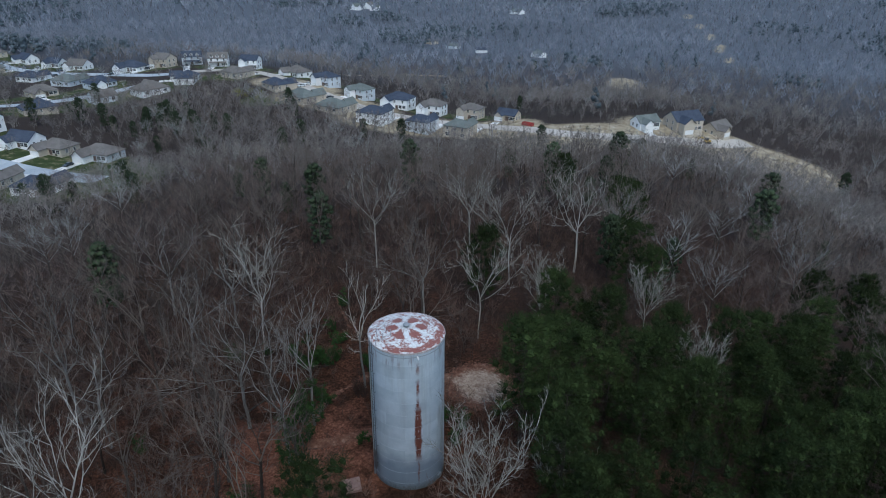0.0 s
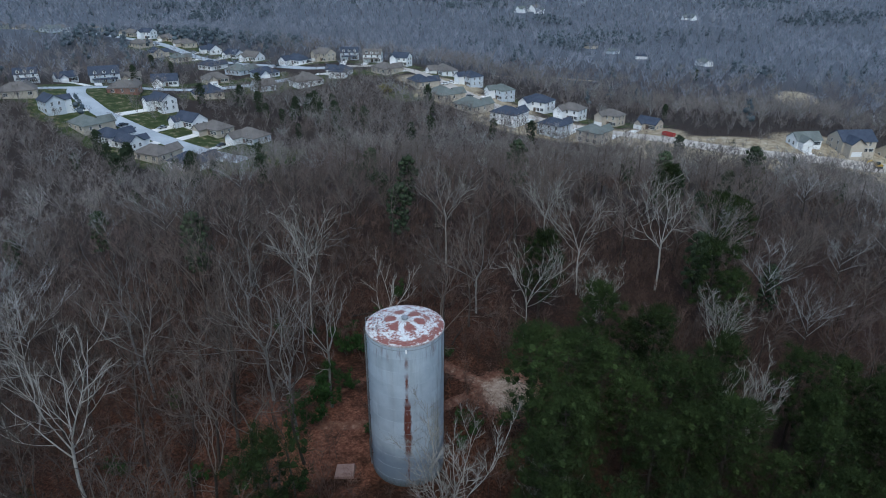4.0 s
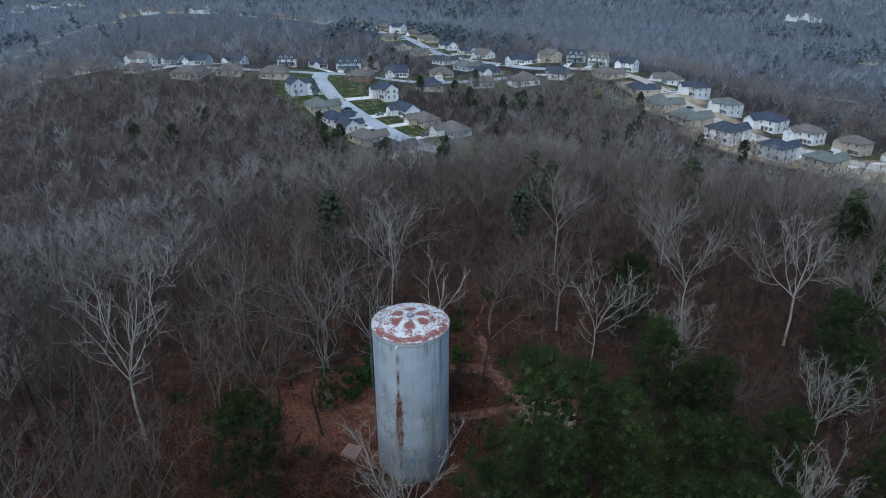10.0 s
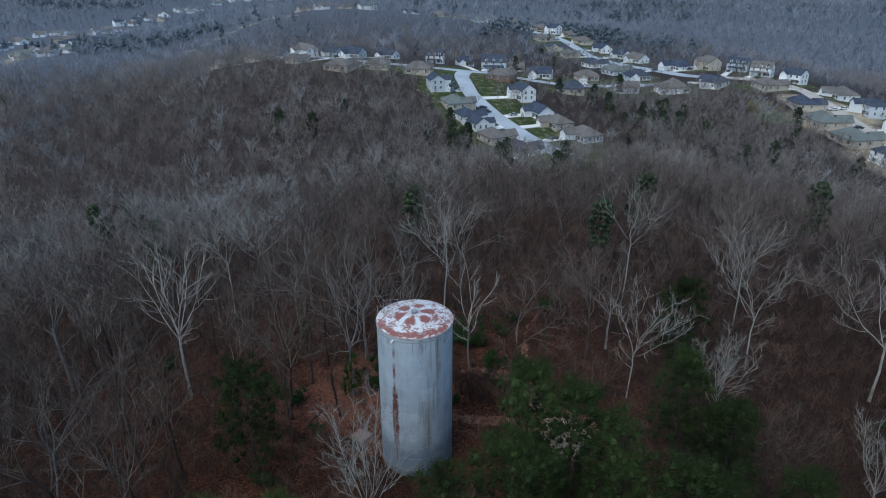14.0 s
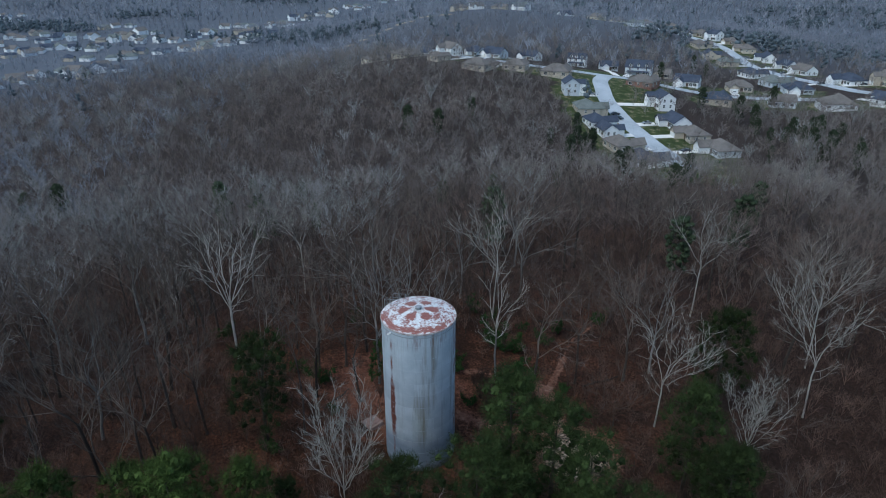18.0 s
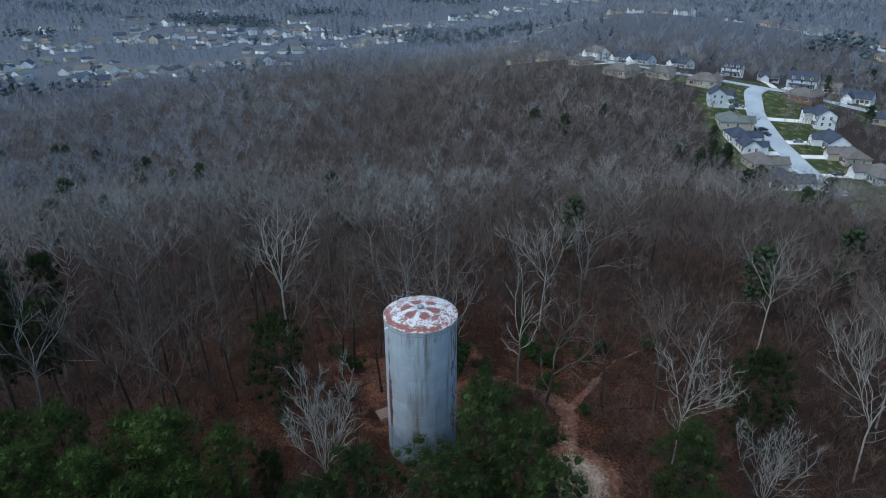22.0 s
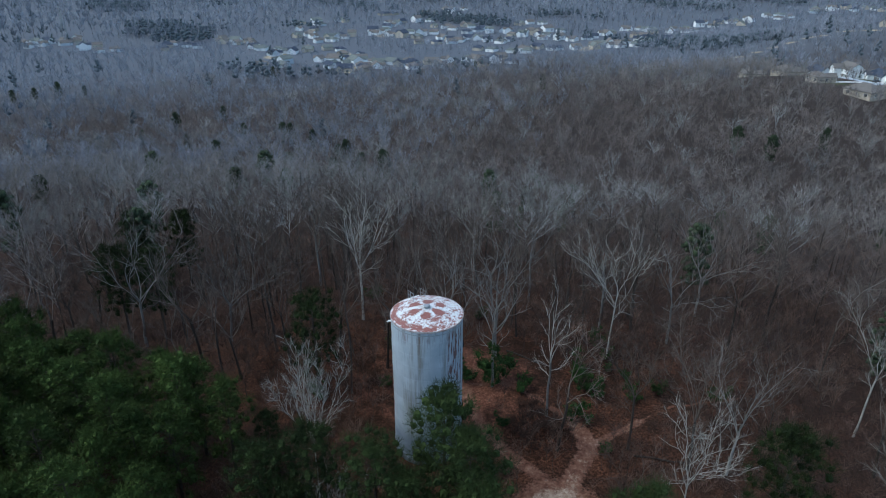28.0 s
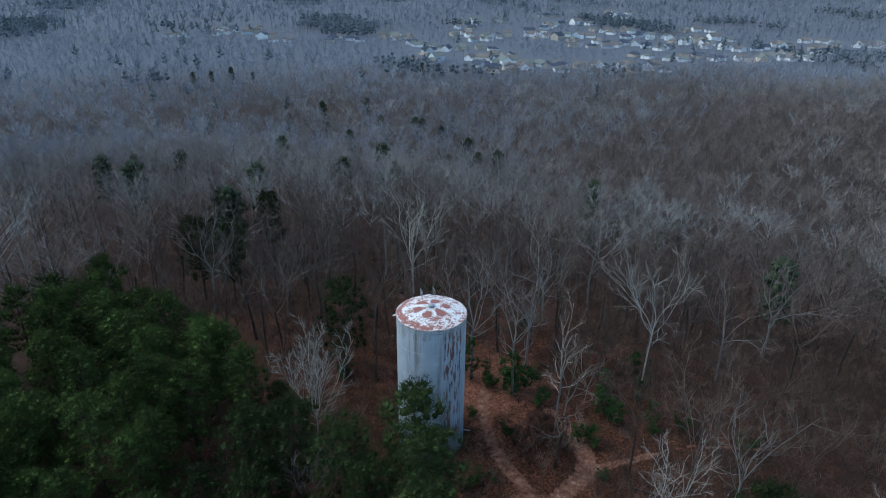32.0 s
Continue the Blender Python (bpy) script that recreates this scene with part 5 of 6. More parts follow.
def mid_wood():
    ax, ay, g = scatter(5, 62, 150, 6.8, 22, 284)
    ok = ~open_land(ax, ay, 1) & clear_of(ax, ay, 3)
    mx, my = np.concatenate([ax[ok], x[rest]]), np.concatenate([ay[ok], y[rest]])
    ma = np.degrees(np.arctan2(my, mx)) % 360
    pale = g.uniform(size=len(mx)) < np.where((ma > 178) & (ma < 240), 0.36, 0.07)
    brown = ~pale & (g.uniform(size=len(mx)) < 0.25 + 0.72 * np.exp(-(((mx + 48) / 105) ** 2 + ((my - 60) / 62) ** 2)))
    pale &= (mx + 30) ** 2 + (my - 62) ** 2 > 2500
    wood("bare_woodland", "leafless brown young trees among taller grey ones", mx[brown], my[brown], g, MID, M_TWIG_BROWN, 0.45, 0.9)
    grey = ~pale & ~brown
    dim = grey & (g.uniform(size=len(mx)) < np.clip((195 - ma) / 30, 0.15, 1))
    grey &= ~dim
    wood("bare_woodland", "leafless hardwood trees on the hillside, dull brown-grey crowns", mx[dim], my[dim], g, MID, M_TWIG_DARK, 0.62, 1.14)
    wood("bare_woodland", "leafless hardwood trees on the hillside, grey crowns over dark stems", mx[grey], my[grey], g, MID, M_TWIG, 0.62, 1.14)
    wood("bare_woodland", "pale-barked leafless trees standing among darker ones", mx[pale], my[pale], g, MID, M_TWIG_PALE, 0.8, 1.12)
    fx, fy, g = scatter(6, 150, 340, 6.0, 44, 264)
    hx, hy, g = scatter(16, 340, 600, 8.2, 48, 262)
    fx, fy = np.concatenate([fx, hx]), np.concatenate([fy, hy])
    d = np.hypot(fx, fy)
    ok = ~open_land(fx, fy, 1) & (g.uniform(size=len(fx)) > (d - 400) / 200)
    pale = g.uniform(size=len(fx)) < 0.06
    zone = np.exp(-(((fx + 235) / 95) ** 2 + ((fy - 5) / 75) ** 2)) * 0.8 + 0.25 * np.sin(fx * 0.021 + 1) * np.sin(fy * 0.019) + 0.15
    brown = ~pale & (g.uniform(size=len(fx)) < zone)
    wood("bare_woodland", "leafless warm brown woods on the middle hill", fx[ok & brown], fy[ok & brown], g, FAR1, M_TWIG_HILL, 0.62, 1.1, low=True)
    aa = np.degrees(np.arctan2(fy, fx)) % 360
    # haze-coloured twigs, also chosen by bearing to brighten the south-west slope
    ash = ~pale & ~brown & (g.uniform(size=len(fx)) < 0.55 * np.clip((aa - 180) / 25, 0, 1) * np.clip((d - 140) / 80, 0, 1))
    wood("bare_woodland", "leafless woods sloping to the valley, haze-grey painted crowns", fx[ok & ash], fy[ok & ash], g, FAR1, M_TWIG_HAZE, 0.62, 1.15, low=True)
    pale |= brown | ash
    wood("bare_woodland", "leafless grey-brown woods covering the lower hills", fx[ok & ~pale], fy[ok & ~pale], g, FAR1, M_TWIG, 0.62, 1.18, low=True)
    pale &= ~brown & ~ash
    wood("bare_woodland", "pale-barked leafless trees among the hillside woods", fx[ok & pale], fy[ok & pale], g, FAR1, M_TWIG_PALE, 0.8, 1.15, low=True)
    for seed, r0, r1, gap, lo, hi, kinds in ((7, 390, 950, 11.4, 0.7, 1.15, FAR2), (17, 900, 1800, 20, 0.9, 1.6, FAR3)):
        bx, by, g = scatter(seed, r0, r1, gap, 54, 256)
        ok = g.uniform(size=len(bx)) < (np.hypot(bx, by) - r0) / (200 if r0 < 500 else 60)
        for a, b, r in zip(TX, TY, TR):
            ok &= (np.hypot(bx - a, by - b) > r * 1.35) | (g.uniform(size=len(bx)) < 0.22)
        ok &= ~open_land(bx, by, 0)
        wood("bare_woodland", "distant leafless woods in the valley, haze-grey painted crowns", bx[ok], by[ok], g, kinds, M_TWIG_HAZE, lo, hi, low=True)
    # young trees among the gardens
    ex, ey, g = scatter(31, 130, 520, 9.5, 60, 175)
    near_house = np.min(np.hypot(ex[:, None] - HX[None], ey[:, None] - HY[None]), axis=1)
    near_road = np.full(len(ex), 1e9)
    for pts, half in ROAD_LINES:
        near_road = np.minimum(near_road, line_distance(ex, ey, pts) - half)
    ok = open_land(ex, ey, 1) & (near_house > 9.5) & (near_road > 2.5) & (g.uniform(size=len(ex)) < 0.75)
    wood("garden_trees", "small leafless trees between the houses and streets", ex[ok], ey[ok], g, FAR1, M_TWIG, 0.35, 0.75)
    # behind the camera and beyond, thinner
    cx, cy, g = scatter(9, 72, 150, 9, 0, 360)
    aa = np.degrees(np.arctan2(cy, cx))
    ok = (aa > -80) & (aa < 26) & ~open_land(cx, cy, 1) & clear_of(cx, cy, 3)
    wood("bare_woodland", "leafless trees on the slope below the hilltop", cx[ok], cy[ok], g, FAR1, M_TWIG, 0.55, 0.9)
    cx, cy, g = scatter(8, 140, 420, 15, 0, 360)
    aa = np.degrees(np.arctan2(cy, cx)) % 360
    ok = ~((aa > 24) & (aa < 282)) & ~open_land(cx, cy, 1)
    wood("bare_woodland", "leafless woods on the slopes behind", cx[ok], cy[ok], g, FAR2, M_TWIG, 0.7, 1.1)
    # brush under the near trees
    ux, uy, g = scatter(10, 7, 86, 1.75, 0, 360)
    dens = np.sin(ux * 0.13 + 1.0) * np.cos(uy * 0.11 - 0.4) + g.uniform(-0.8, 0.8, len(ux))
    aa = np.degrees(np.arctan2(uy, ux))
    west = (np.hypot(ux + 12, uy - 4) < 13) & (g.uniform(size=len(ux)) < 0.7)
    ok = ~open_land(ux, uy, 0.2) & (dens > -0.7) & ~west & ~((np.hypot(ux, uy) > 34) & (aa > -80) & (aa < 20))
    vx, vy, g2 = scatter(12, 85, 190, 4.4, 42, 260)
    ok2 = ~open_land(vx, vy, 0.2) & (g2.uniform(size=len(vx)) < 0.6)
    wood("underbrush", "grey-brown saplings and brush under the hillside woods", vx[ok2], vy[ok2], g2, BRUSH, M_TWIG_RED, 0.7, 1.7)
    wood("underbrush", "reddish-brown leafless brush on the forest floor", ux[ok], uy[ok], g, BRUSH, M_TWIG_RED, 0.35, 1.5)


mid_wood()


EVERGREEN_A = [(-235, -247), (-266, -249), (-233, -214), (-302, -240), (-257, -196), (-202, -150), (-243, -159), (-179, -121), (-200, -109), (-241, -142), (-174, -85), (-170, -75), (-159, -91),
               (-201, -175), (-318, -435), (-331, -427), (-346, -418), (-351, -398), (-128, -24), (-146, 1), (-226, 70), (-461, -296), (-504, -125), (-405, -50), (-206, -109), (-247, -163), (-140, -15)]
EVERGREEN_B = [(-197, 126), (-183, 124), (-188, 130), (-142, 112), (-147, 122), (-126, 189), (-131, 215), (-176, 235), (-165, 244), (-140, 207), (-351, 302), (-127, 132), (-97, 196), (-112, 116),
               (-122, 185), (-94, 209), (17, 103), (149, 257), (-177, 225), (-121, 268), (-73, 231), (-54, 236), (-5, 551), (31, 243), (9, 238), (52, 231), (-5, 317), (-203, 117), (-209, 131), (-175, 112), (-232, 58), (-241, 94), (-187, 130), (-162, 126), (-152, 124), (-139, 121), (-122, 127), (-243, 239), (-320, 290), (-224, 257), (-173, 236), (-176, 220), (-114, 259), (-78, 116), (24, 102), (30, 124), (25, 62), (-260, 252), (-300, 240), (-180, 228), (-166, 230), (-150, 222),
               (-187, 217), (-175, 214), (-171, 225), (-156, 219), (-152, 192), (-145, 216), (-174, 239), (-209, 225), (-145, 232), (-196, 221), (-221, 232), (-228, 214)]


def evergreens():
    t, c = pine(95, 14, 0.19, 9, 6, 30, 0.24, 0.62)
    mid = [joined(c)]
    far = Shape()
    rg = random.Random(5)
    for k in range(6):
        z = 0.42 + 0.58 * k / 5
        a = 2.4 * k + rg.uniform(-0.4, 0.4)
        q = (1.08 - z) * 3.4 * rg.uniform(0.5, 1)
        far.clump(rg, (q * math.cos(a), q * math.sin(a), 11.5 * z), (2.9 - 1.7 * z) * rg.uniform(0.9, 1.2), 9, 1.2, 0.2, 0.62)
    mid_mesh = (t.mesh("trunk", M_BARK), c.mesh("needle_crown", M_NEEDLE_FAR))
    for k, (px, py) in enumerate(EVERGREEN_A + EVERGREEN_B):
        if open_land(px, py, -1.5):
            continue
        plant("evergreen_tree", mid_mesh, px + rg.uniform(-1.5, 1.5), py + rg.uniform(-1.5, 1.5), rg.uniform(0.72, 1.05) if k < len(EVERGREEN_A) else rg.uniform(0.6, 1.0), rg.uniform(0, 360), "dark evergreen tree standing among bare woods", "tree", "evergreens in the woods", ("trunk", "needle_crown"))
    x, y, g = scatter(21, 62, 190, 17, 45, 258)
    ok = ~open_land(x, y, 0) & (g.uniform(size=len(x)) < 0.20)
    wood("evergreen_trees", "scattered dark green pines among the bare hillside woods", x[ok], y[ok], g, mid, M_NEEDLE_FAR, 0.6, 1.15)
    x, y, g = scatter(22, 190, 1500, 17, 54, 256)
    belt = np.zeros(len(x))
    for a, b in TOWN[::3]:
        belt = np.maximum(belt, np.exp(-(((x - a) / 70) ** 2 + ((y - b) / 70) ** 2)))
    patch = 0.35 * belt + np.sin(x * 0.017 + 2) * np.cos(y * 0.014 + 1) + 0.6 * np.sin(x * 0.006 - y * 0.007) + 0.5 * np.sin(x * 0.041 + y * 0.037)
    north = np.clip((y - 380) / 300, 0, 1) * 0.3
    ok = ~open_land(x, y, 0) & (np.hypot(x, y) > 260) & (g.uniform(size=len(x)) < 0.012 + 0.42 * np.clip(patch + north - 0.85, 0, 1.0))
    wood("evergreen_trees", "far dark evergreens in small groups", x[ok], y[ok], g, [far], M_NEEDLE_HAZE, 0.8, 1.25)

    # close-standing evergreen woods on the far slopes
    knot = Shape()
    for k in range(2):
        knot.clump(rg, (rg.uniform(-1.2, 1.2), rg.uniform(-1.2, 1.2), 5.0 + 4.0 * k), 3.2 - 0.9 * k, 4, 1.8, 0.3, 0.8)
    x, y, g = scatter(23, 560, 1560, 7.2, 54, 256)
    belt = np.sin(x * 0.011 + 0.5) * np.cos(y * 0.009 + 2.0) + 0.5 * np.sin(x * 0.023 - y * 0.019) + 0.25 * np.sin(x * 0.06 + y * 0.05)
    near_town = np.full(len(x), 1e9)
    for a, b in TOWN:
        near_town = np.minimum(near_town, np.hypot(x - a, y - b))
    ok = (g.uniform(size=len(x)) < np.clip(belt * 3.4 - 2.5, 0, 0.92)) & ~open_land(x, y, 0) & (near_town > 24)
    wood("evergreen_woods", "dark evergreen woods in patches on the far slopes", x[ok], y[ok], g, [knot], M_NEEDLE_HAZE, 0.6, 1.1)


evergreens()


# ---- shrubs near the tank ----
def shrub_shape(seed, h, n):
    rg = random.Random(seed)
    stem, leaf = Shape(), Shape()
    for k in range(7):
        a = rg.uniform(0, 6.28)
        tip = Vector((math.cos(a) * h * rg.uniform(0.15, 0.6), math.sin(a) * h * rg.uniform(0.15, 0.6), h * rg.uniform(0.3, 0.8)))
        stem.spike((0, 0, -0.2), tip, 0.03)
        for q in range(n):
            c = Vector((0, 0, 0.1)).lerp(tip, rg.uniform(0.35, 1.05)) + Vector((rg.uniform(-1, 1), rg.uniform(-1, 1), rg.uniform(-0.6, 0.6))) * h * 0.12
            leaf.clump(rg, c, h * 0.13, 22, 0.3, 0.035, 0.5)
    return stem.mesh("stem", M_BARK), leaf.mesh("foliage", M_IVY)


SHRUBS = [shrub_shape(401 + k, 3.2, 5) for k in range(3)]
for k, (x, y, sc) in enumerate(((-9, 17, 1.2), (-13, 9, 1.0), (-5, 8, 0.7), (-15, 19, 0.8), (-21, 22, 0.7), (-26, 19, 0.7), (-4, -17, 1.0), (-16, -9, 1.3), (-22, 20, 0.6), (-20, -12, 0.9), (-33, -2, 0.9),
                                (-13, 1, 1.1), (-35, -22, 1.2), (-9, -9, 0.8), (-19, 34, 1.0), (-30, -14, 1.0), (2.5, 10, 0.5), (10, -6.8, 0.8), (-6.2, 2.5, 0.6), (4.8, 4.4, 0.7), (-17.5, 15.7, 1.5), (-15.1, 4.5, 1.9), (-4.4, 20.9, 0.7), (-16, 17.5, 1.2), (-30, 17.5, 1.2), (-15.5, 23.5, 1.0), (-18, 27, 0.9), (3.5, 8.5, 0.8), (5.2, 7.4, 0.9))):
    plant("evergreen_shrub", SHRUBS[k % 3], x, y, sc, k * 77, "low dark evergreen shrub among fallen leaves", "shrub", "shrubs round the tank", ("stem", "foliage"))

# ivy wrapped round the stems of two trees
for k, (x, y, top) in enumerate(((-13.8, -2.0, 6.5), (-13.2, 4.8, 7.0))):
    rg = random.Random(71 + k)
    leaf = Shape()
    for q in range(46):
        z, a = rg.uniform(0.6, top), rg.uniform(0, 6.28)
        w = 0.35 + 0.75 * math.sin(math.pi * min(1.0, 0.25 + z / top * 0.75))
        leaf.clump(rg, (w * math.cos(a), w * math.sin(a), z), 0.42, 24, 0.3, 0.04, 0.5)
    thing("ivy_growth", "dark evergreen ivy wrapped round a tree stem", "ivy", pose(x, y, gz(x, y)), "ivy on tree stems", me=leaf.mesh("ivy_growth", M_IVY))

# dark thicket inside the loop of the track
rg = random.Random(44)
thicket = [far_tree(361 + k, 3.0, 130, 0.022, 0.03, 16).mesh("branchwork", M_TWIG_RED) for k in range(3)]
for k in range(84):
    a, q = rg.uniform(0, 6.283), math.sqrt(rg.uniform(0, 1))
    x, y = -5.6 + 4.8 * q * math.cos(a), 12.6 + 3.8 * q * math.sin(a)
    if line_distance(x, y, TRACKS[0][0]) < 1.3 or line_distance(x, y, TRACKS[1][0]) < 1.3:
        continue
    ob = thing("thicket_bush", "dense dark brown leafless bush beside the track", "bush", pose(x, y, gz(x, y), 0, 0, rg.uniform(0, 360)) @ Matrix.Scale(rg.uniform(0.45, 1.0), 4), "thicket in the track loop")
    part("branchwork", thicket[k % 3], ob)

# fallen trunks on the forest floor
for k, (x, y, turn, ln) in enumerate(((-30, -12, 25, 9), (-22, 8, 70, 7), (-12, -8, 130, 5), (14, 30, 15, 8), (-38, 10, 160, 8), (-5, 27, 95, 6), (-20, 28, 40, 7))):
    s = Shape().tube([(-ln / 2, 0, 0.12), (-ln / 6, 0.1, 0.16), (ln / 5, -0.1, 0.15), (ln / 2, 0.1, 0.2)], [0.15, 0.13, 0.10, 0.05], 7, True)
    for q in range(4):
        s.spike((ln * (0.1 + 0.1 * q), 0, 0.15), (ln * (0.2 + 0.12 * q), (-1) ** q * 1.2, 0.6), 0.04)
    thing("fallen_trunk", "fallen grey tree trunk lying on leaf litter", "log", pose(x, y, gz(x, y) - 0.02, 0, 0, turn), "fallen trunks", me=s.mesh("fallen_trunk", M_BARK))


# ---- estate details ----
def car(x, y, turn, paint, words):
    z = gz(x, y) + 0.26
    ob = thing("car", f"{words} car parked on the drive", "car", pose(x, y, z, 0, 0, turn), "parked cars")
    sec = [(-2.2, 0.35), (-2.25, 0.75), (-2.0, 0.95), (-1.1, 1.0), (1.0, 1.0), (2.1, 0.85), (2.25, 0.6), (2.2, 0.35)]
    s = Shape()
    vs = [(px, py, pz) for py in (-0.9, 0.9) for px, pz in sec]
    n = len(sec)
    s.add(vs, [tuple(range(n)), tuple(range(2 * n - 1, n - 1, -1))] + [(i, n + i, n + (i + 1) % n, (i + 1) % n) for i in range(n)])
    part("body", s.mesh("body", paint), ob)
    s = Shape().add([(-1.7, -0.82, 0.98), (1.1, -0.82, 0.98), (1.1, 0.82, 0.98), (-1.7, 0.82, 0.98), (-1.2, -0.68, 1.42), (0.3, -0.68, 1.42), (0.3, 0.68, 1.42), (-1.2, 0.68, 1.42)],
                    [(0, 1, 5, 4), (1, 2, 6, 5), (2, 3, 7, 6), (3, 0, 4, 7)])
    part("window_band", s.mesh("window_band", M_GLASS), ob, "dark tinted glass")
    part("roof", Shape().add([(-1.22, -0.7, 1.41), (0.32, -0.7, 1.41), (0.32, 0.7, 1.41), (-1.22, 0.7, 1.41), (-1.1, -0.6, 1.48), (0.2, -0.6, 1.48), (0.2, 0.6, 1.48), (-1.1, 0.6, 1.48)],
                            [(4, 5, 6, 7), (0, 1, 5, 4), (1, 2, 6, 5), (2, 3, 7, 6), (3, 0, 4, 7)]).mesh("roof", paint), ob)
    for px in (-1.4, 1.4):
        for py in (-0.86, 0.86):
            part("wheel", ME_WHEEL, ob, "", pose(px, py, 0.32))
    return ob


ME_WHEEL = Shape().tube([(0, -0.11, 0), (0, 0.11, 0)], [0.32, 0.32], 14, True).mesh("wheel", M_RUBBER)
rng = random.Random(21)
cars = 0
for k, (x, y, w, form, roof, wall) in enumerate(HOUSES):
    if rng.random() < 0.42:
        q = toward_road(x, y)
        d = Vector((q.x - x, q.y - y))
        if d.length < 14:
            continue
        d.normalize()
        side = Vector((-d.y, d.x))
        p = Vector((x, y)) + d * (w * 0.75 + 2.5) + side * w * 0.24 * -1
        c = rng.choice((0, 0, 1, 2))
        car(p.x, p.y, math.degrees(math.atan2(d.y, d.x)) + rng.choice((0, 180)), CARS[c], ("dark", "white", "silver")[c])
car(-228, 167, 20, CARS[0], "dark")

# open-top waste container beside the unfinished house
skip = thing("waste_container", "red open-top waste container on bare building soil", "container", pose(2, 278, gz(2, 278) + 0.1, 0, 0, -28))
s = Shape().box(-3, 3, -1.2, 1.2, 0.15, 0.25)
for x0, x1, y0, y1 in ((-3, 3, -1.2, -1.12), (-3, 3, 1.12, 1.2), (-3, -2.92, -1.12, 1.12), (2.92, 3, -1.12, 1.12)):
    s.box(x0, x1, y0, y1, 0.25, 1.6)
part("bin", s.mesh("bin", M_REDP), skip)
for px in (-2, 0, 2):
    part("rib", Shape().box(px - 0.06, px + 0.06, -1.28, -1.205, 0.2, 1.6).mesh("rib", M_REDP), skip)
for px in (-2.4, 2.4):
    part("skid", Shape().box(px - 0.15, px + 0.15, -1.0, 1.0, -0.1, 0.15).mesh("skid", M_DARKSTEEL), skip)

# tracked digger
dig = thing("excavator", "yellow tracked excavator on bare building soil", "excavator", pose(91, 279, gz(91, 279) + 0.05, 0, 0, 200))
for py in (-1.0, 1.0):
    part("track", Shape().box(-1.6, 1.6, py - 0.25, py + 0.25, 0, 0.7).mesh("track", M_RUBBER), dig)
part("house", Shape().box(-1.5, 1.2, -1.1, 1.1, 0.85, 1.7).mesh("house", M_YELLOW), dig)
part("cab", Shape().box(-0.1, 1.3, 0.2, 1.1, 1.7, 2.8).mesh("cab", M_GLASS), dig, "dark glazed cab")
part("boom", Shape().tube([(1.1, -0.3, 1.3), (2.8, -0.3, 3.2), (4.6, -0.3, 2.9)], [0.22, 0.22, 0.16], 6, True).mesh("boom", M_YELLOW), dig)
part("stick", Shape().tube([(4.6, -0.3, 2.9), (5.2, -0.3, 0.9)], [0.15, 0.12], 6, True).mesh("stick", M_YELLOW), dig)
part("bucket", Shape().box(4.8, 5.5, -0.75, 0.15, 0.2, 0.9).mesh("bucket", M_DARKSTEEL), dig)

# long heap of cleared brush below the new street
rg = random.Random(33)
s = Shape()
for _ in range(900):
    u = rg.uniform(0, 1)
    cx, cy = 50 + 38 * u + rg.uniform(-2, 2), 255.5 + 6 * u * u + rg.uniform(-3.2, 3.2)
    zz = gz(cx, cy) + max(0.1, 1.9 - 0.5 * abs(cy - 255.5 - 6 * u * u)) * rg.uniform(0, 1)
    a = rg.uniform(0, 6.28)
    L = rg.uniform(1.0, 3.0)
    s.spike((cx, cy, zz), (cx + math.cos(a) * L, cy + math.sin(a) * L, zz + rg.uniform(-0.4, 0.8)), rg.uniform(0.05, 0.13))
thing("brush_pile", "long dark heap of cleared branches and logs", "brush pile", kind="stuff", me=s.mesh("brush_pile", M_BARK))

# yellow-green winter bushes by the gardens
M_FORS = surface("yellow_green_bush", (0.16, 0.15, 0.035), (0.30, 0.27, 0.07), 0.5, 2.5, 0.8, 0.0, island=0.5)
rg = random.Random(12)
s1, s2 = Shape(), Shape()
s1.spike((0, 0, -0.3), (0, 0, 1.6), 0.08)
for _ in range(70):
    tuft(s2, rg, (rg.uniform(-1.6, 1.6), rg.uniform(-1.6, 1.6), rg.uniform(0.4, 2.6)), 0.6, 5)
bush = (s1.mesh("stem", M_BARK), s2.mesh("foliage", M_FORS))
for k in range(12):
    plant("garden_bush", bush, -158 + rg.uniform(-9, 12), 297 + rg.uniform(-8, 4), rg.uniform(0.7, 1.2), rg.uniform(0, 360), "yellow-green bush at the garden edge", "bush", "bushes on the estate", ("stem", "foliage"))
s2 = Shape()
for _ in range(36):
    z = rg.uniform(0.1, 1)
    q = (1.05 - z) * 0.9
    a = rg.uniform(0, 6.28)
    tuft(s2, rg, (q * math.cos(a), q * math.sin(a), 2.6 * z), 0.45, 6)
conifer = (s1.mesh("stem", M_BARK), s2.mesh("foliage", M_NEEDLE_FAR))
for k, (x, y, w, form, roof, wall) in enumerate(HOUSES):
    for _ in range(2):
        a = rg.uniform(0, 6.28)
        px, py = x + math.cos(a) * w * 0.82, y + math.sin(a) * w * 0.82
        if min(line_distance(px, py, pts) - half for pts, half in ROAD_LINES) > 1.5:
            plant("garden_shrub", conifer, px, py, rg.uniform(0.6, 1.5), rg.uniform(0, 360), "small dark conifer planted beside a house", "bush", "bushes on the estate", ("stem", "foliage"))


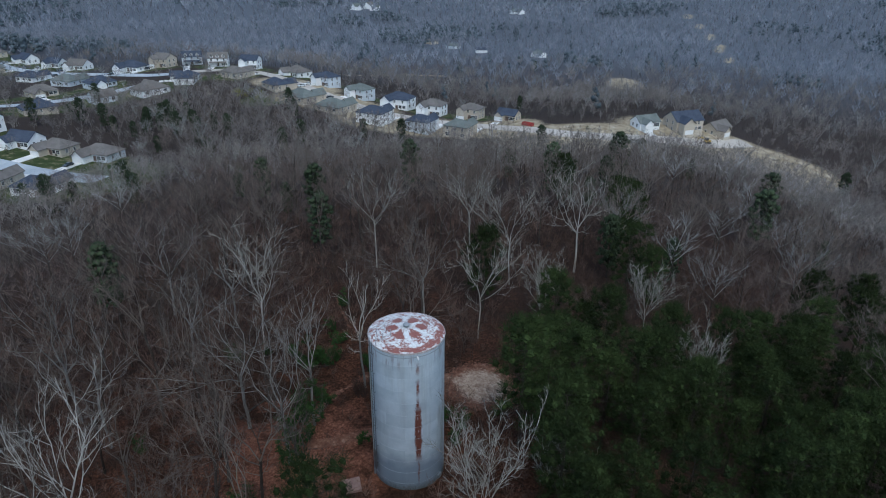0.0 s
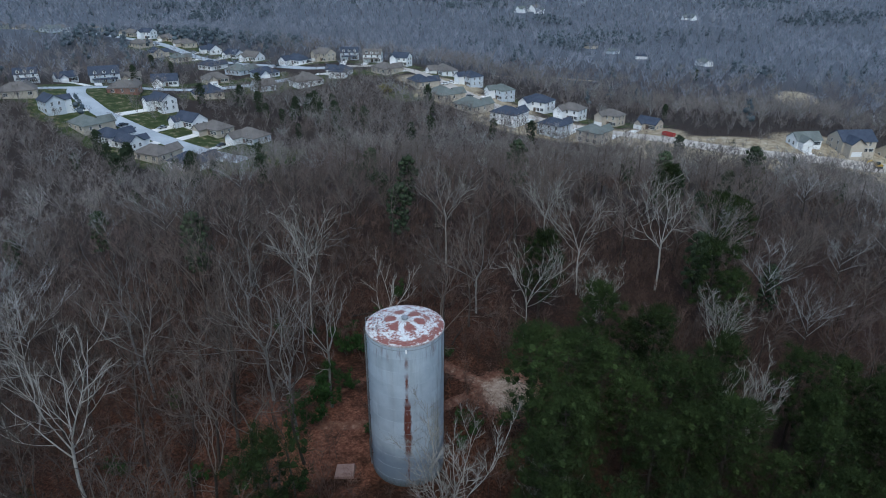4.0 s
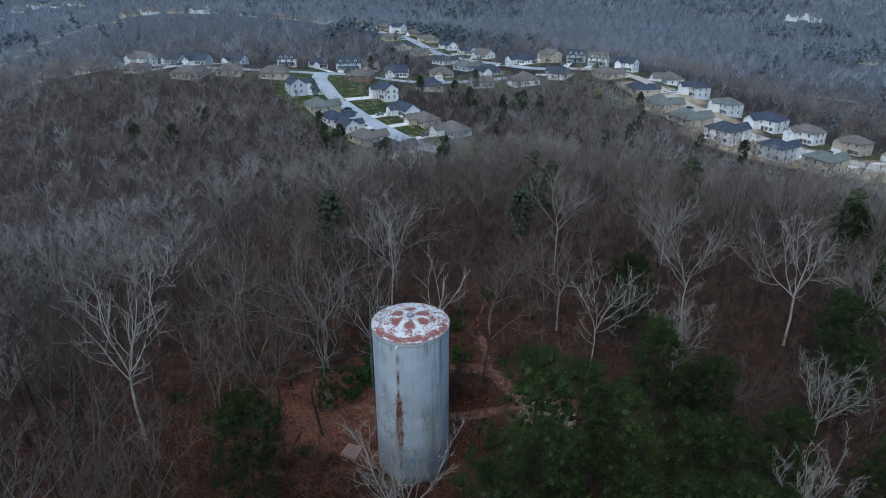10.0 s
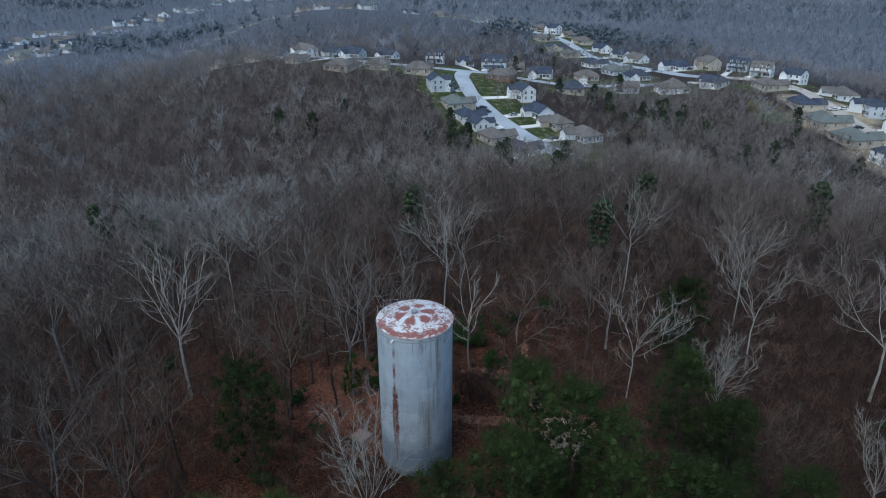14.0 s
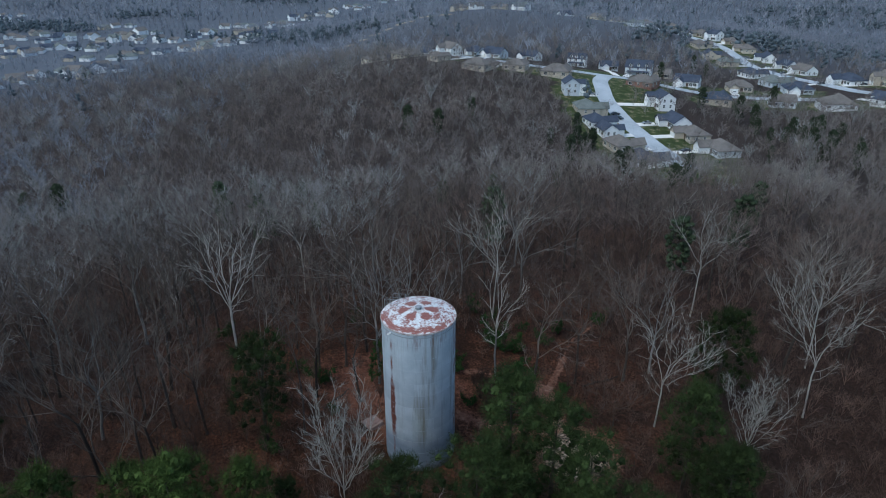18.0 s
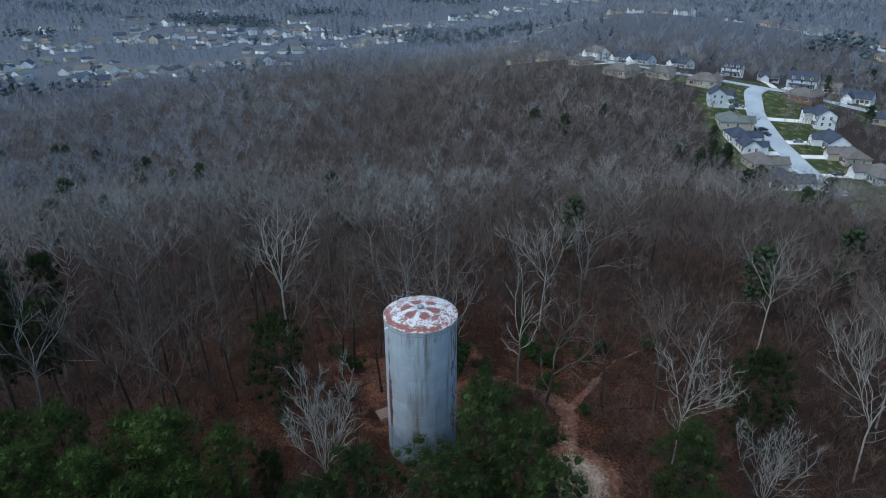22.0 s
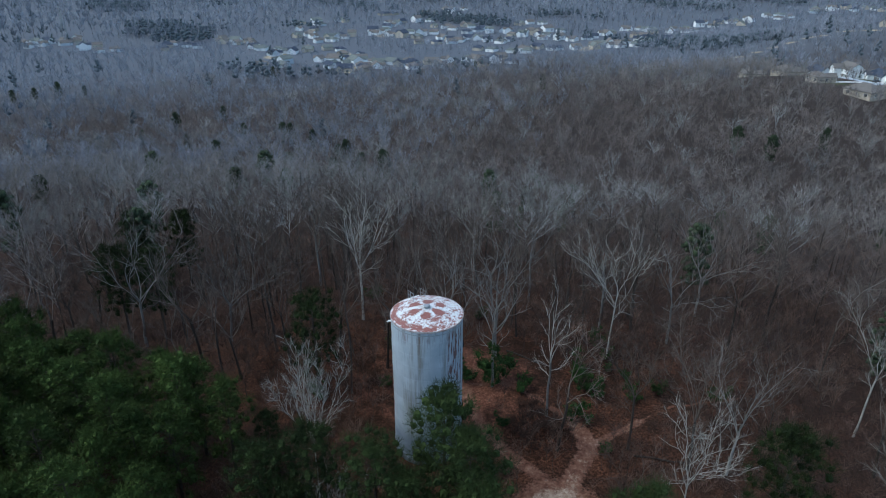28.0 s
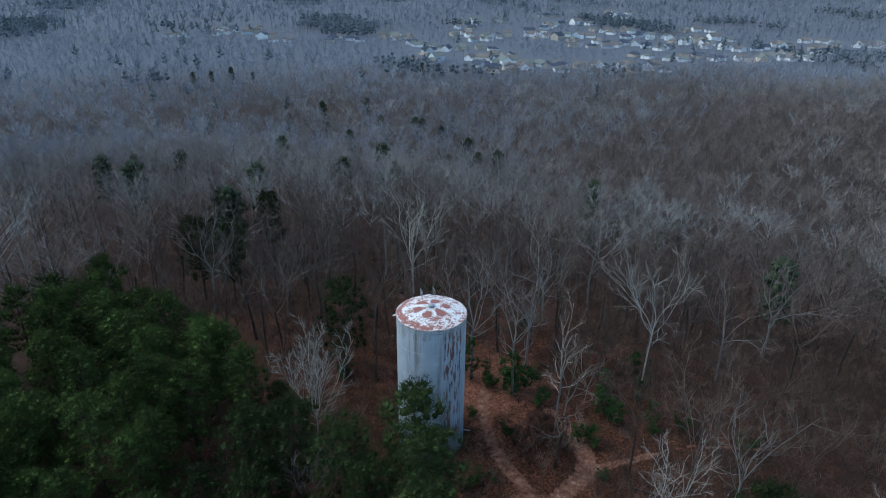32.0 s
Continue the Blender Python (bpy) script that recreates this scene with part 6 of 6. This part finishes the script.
# dark conifers along the edge of the new street
for k, (x, y, sc) in enumerate(((-4, 255, 1.7), (1, 253.5, 1.9), (4, 254, 1.5), (31, 259, 2.0), (15, 256, 1.4), (-56, 241, 1.8), (-70, 245, 1.6), (-100, 268, 1.9), (-112, 276, 1.7), (-132, 285, 2.1))):
    plant("roadside_conifer", conifer, x, y, sc, k * 63, "dark bushy conifer at the edge of bare soil", "bush", "conifers by the new street", ("stem", "foliage"))

# ---- distance ----
def pylon(x, y, h, turn):
    ob = thing("transmission_tower", "distant grey steel lattice transmission tower", "pylon", pose(x, y, gz(x, y), 0, 0, turn), "transmission towers")
    for sx, sy in ((-1, -1), (1, -1), (1, 1), (-1, 1)):
        part("leg", Shape().tube([(sx * 4, sy * 4, -0.5), (sx * 1.3, sy * 1.3, h * 0.6), (sx * 0.6, sy * 0.6, h)], [0.25, 0.2, 0.15], 4, True).mesh("leg", M_STEEL), ob)
    for k in range(5):
        z0, z1 = h * (0.02 + 0.16 * k), h * (0.18 + 0.16 * k)
        w0, w1 = 4 - 4.4 * z0 / h, 4 - 4.4 * z1 / h
        s = Shape()
        for a in range(4):
            ca, sa = math.cos(a * math.pi / 2), math.sin(a * math.pi / 2)
            p = lambda u, v, z: (u * ca - v * sa, u * sa + v * ca, z)
            s.tube([p(-w0, -w0, z0), p(w1, -w1, z1)], [0.1, 0.1], 3)
            s.tube([p(w0, -w0, z0), p(-w1, -w1, z1)], [0.1, 0.1], 3)
        part("bracing", s.mesh("bracing", M_STEEL), ob)
    for z in (0.72, 0.84, 0.96):
        part("cross_arm", Shape().tube([(-6.5, 0, h * z), (0, 0, h * z + 1.2), (6.5, 0, h * z)], [0.12, 0.25, 0.12], 4, True).mesh("cross_arm", M_STEEL), ob)
    return ob


PYLONS = [(-421, -792), (-614, -677), (-800, -566)]
for x, y in PYLONS:
    pylon(x, y, 42, 120)
# sagging wires between the lattice towers
for (ax, ay), (bx, by) in zip(PYLONS, PYLONS[1:]):
    dx, dy = bx - ax, by - ay
    ln = math.hypot(dx, dy)
    for side in (-6.3, 6.3):
        for zz in (0.72, 0.84, 0.96):
            pts = []
            for i in range(13):
                u = i / 12
                z = gz(ax, ay) * (1 - u) + gz(bx, by) * u + 42 * zz - 5.5 * 4 * u * (1 - u)
                pts.append((ax + dx * u - dy / ln * side, ay + dy * u + dx / ln * side, z))
            thing("power_cable", "thin grey sagging cable between lattice towers", "cable", group="power cables", me=Shape().tube(pts, [0.07] * 13, 3).mesh("power_cable", M_STEEL))
works = thing("works_building", "long low pale building in the valley", "building", pose(-850, 4, gz(-850, 4), 0, 0, 70))
part("wall", Shape().box(-13, 13, -6, 6, -1, 5).mesh("wall", WALLS[1]), works)
part("roof", gable_roof(26, 12, 5, 1.8, 0.5).mesh("roof", ROOFS[0]), works)
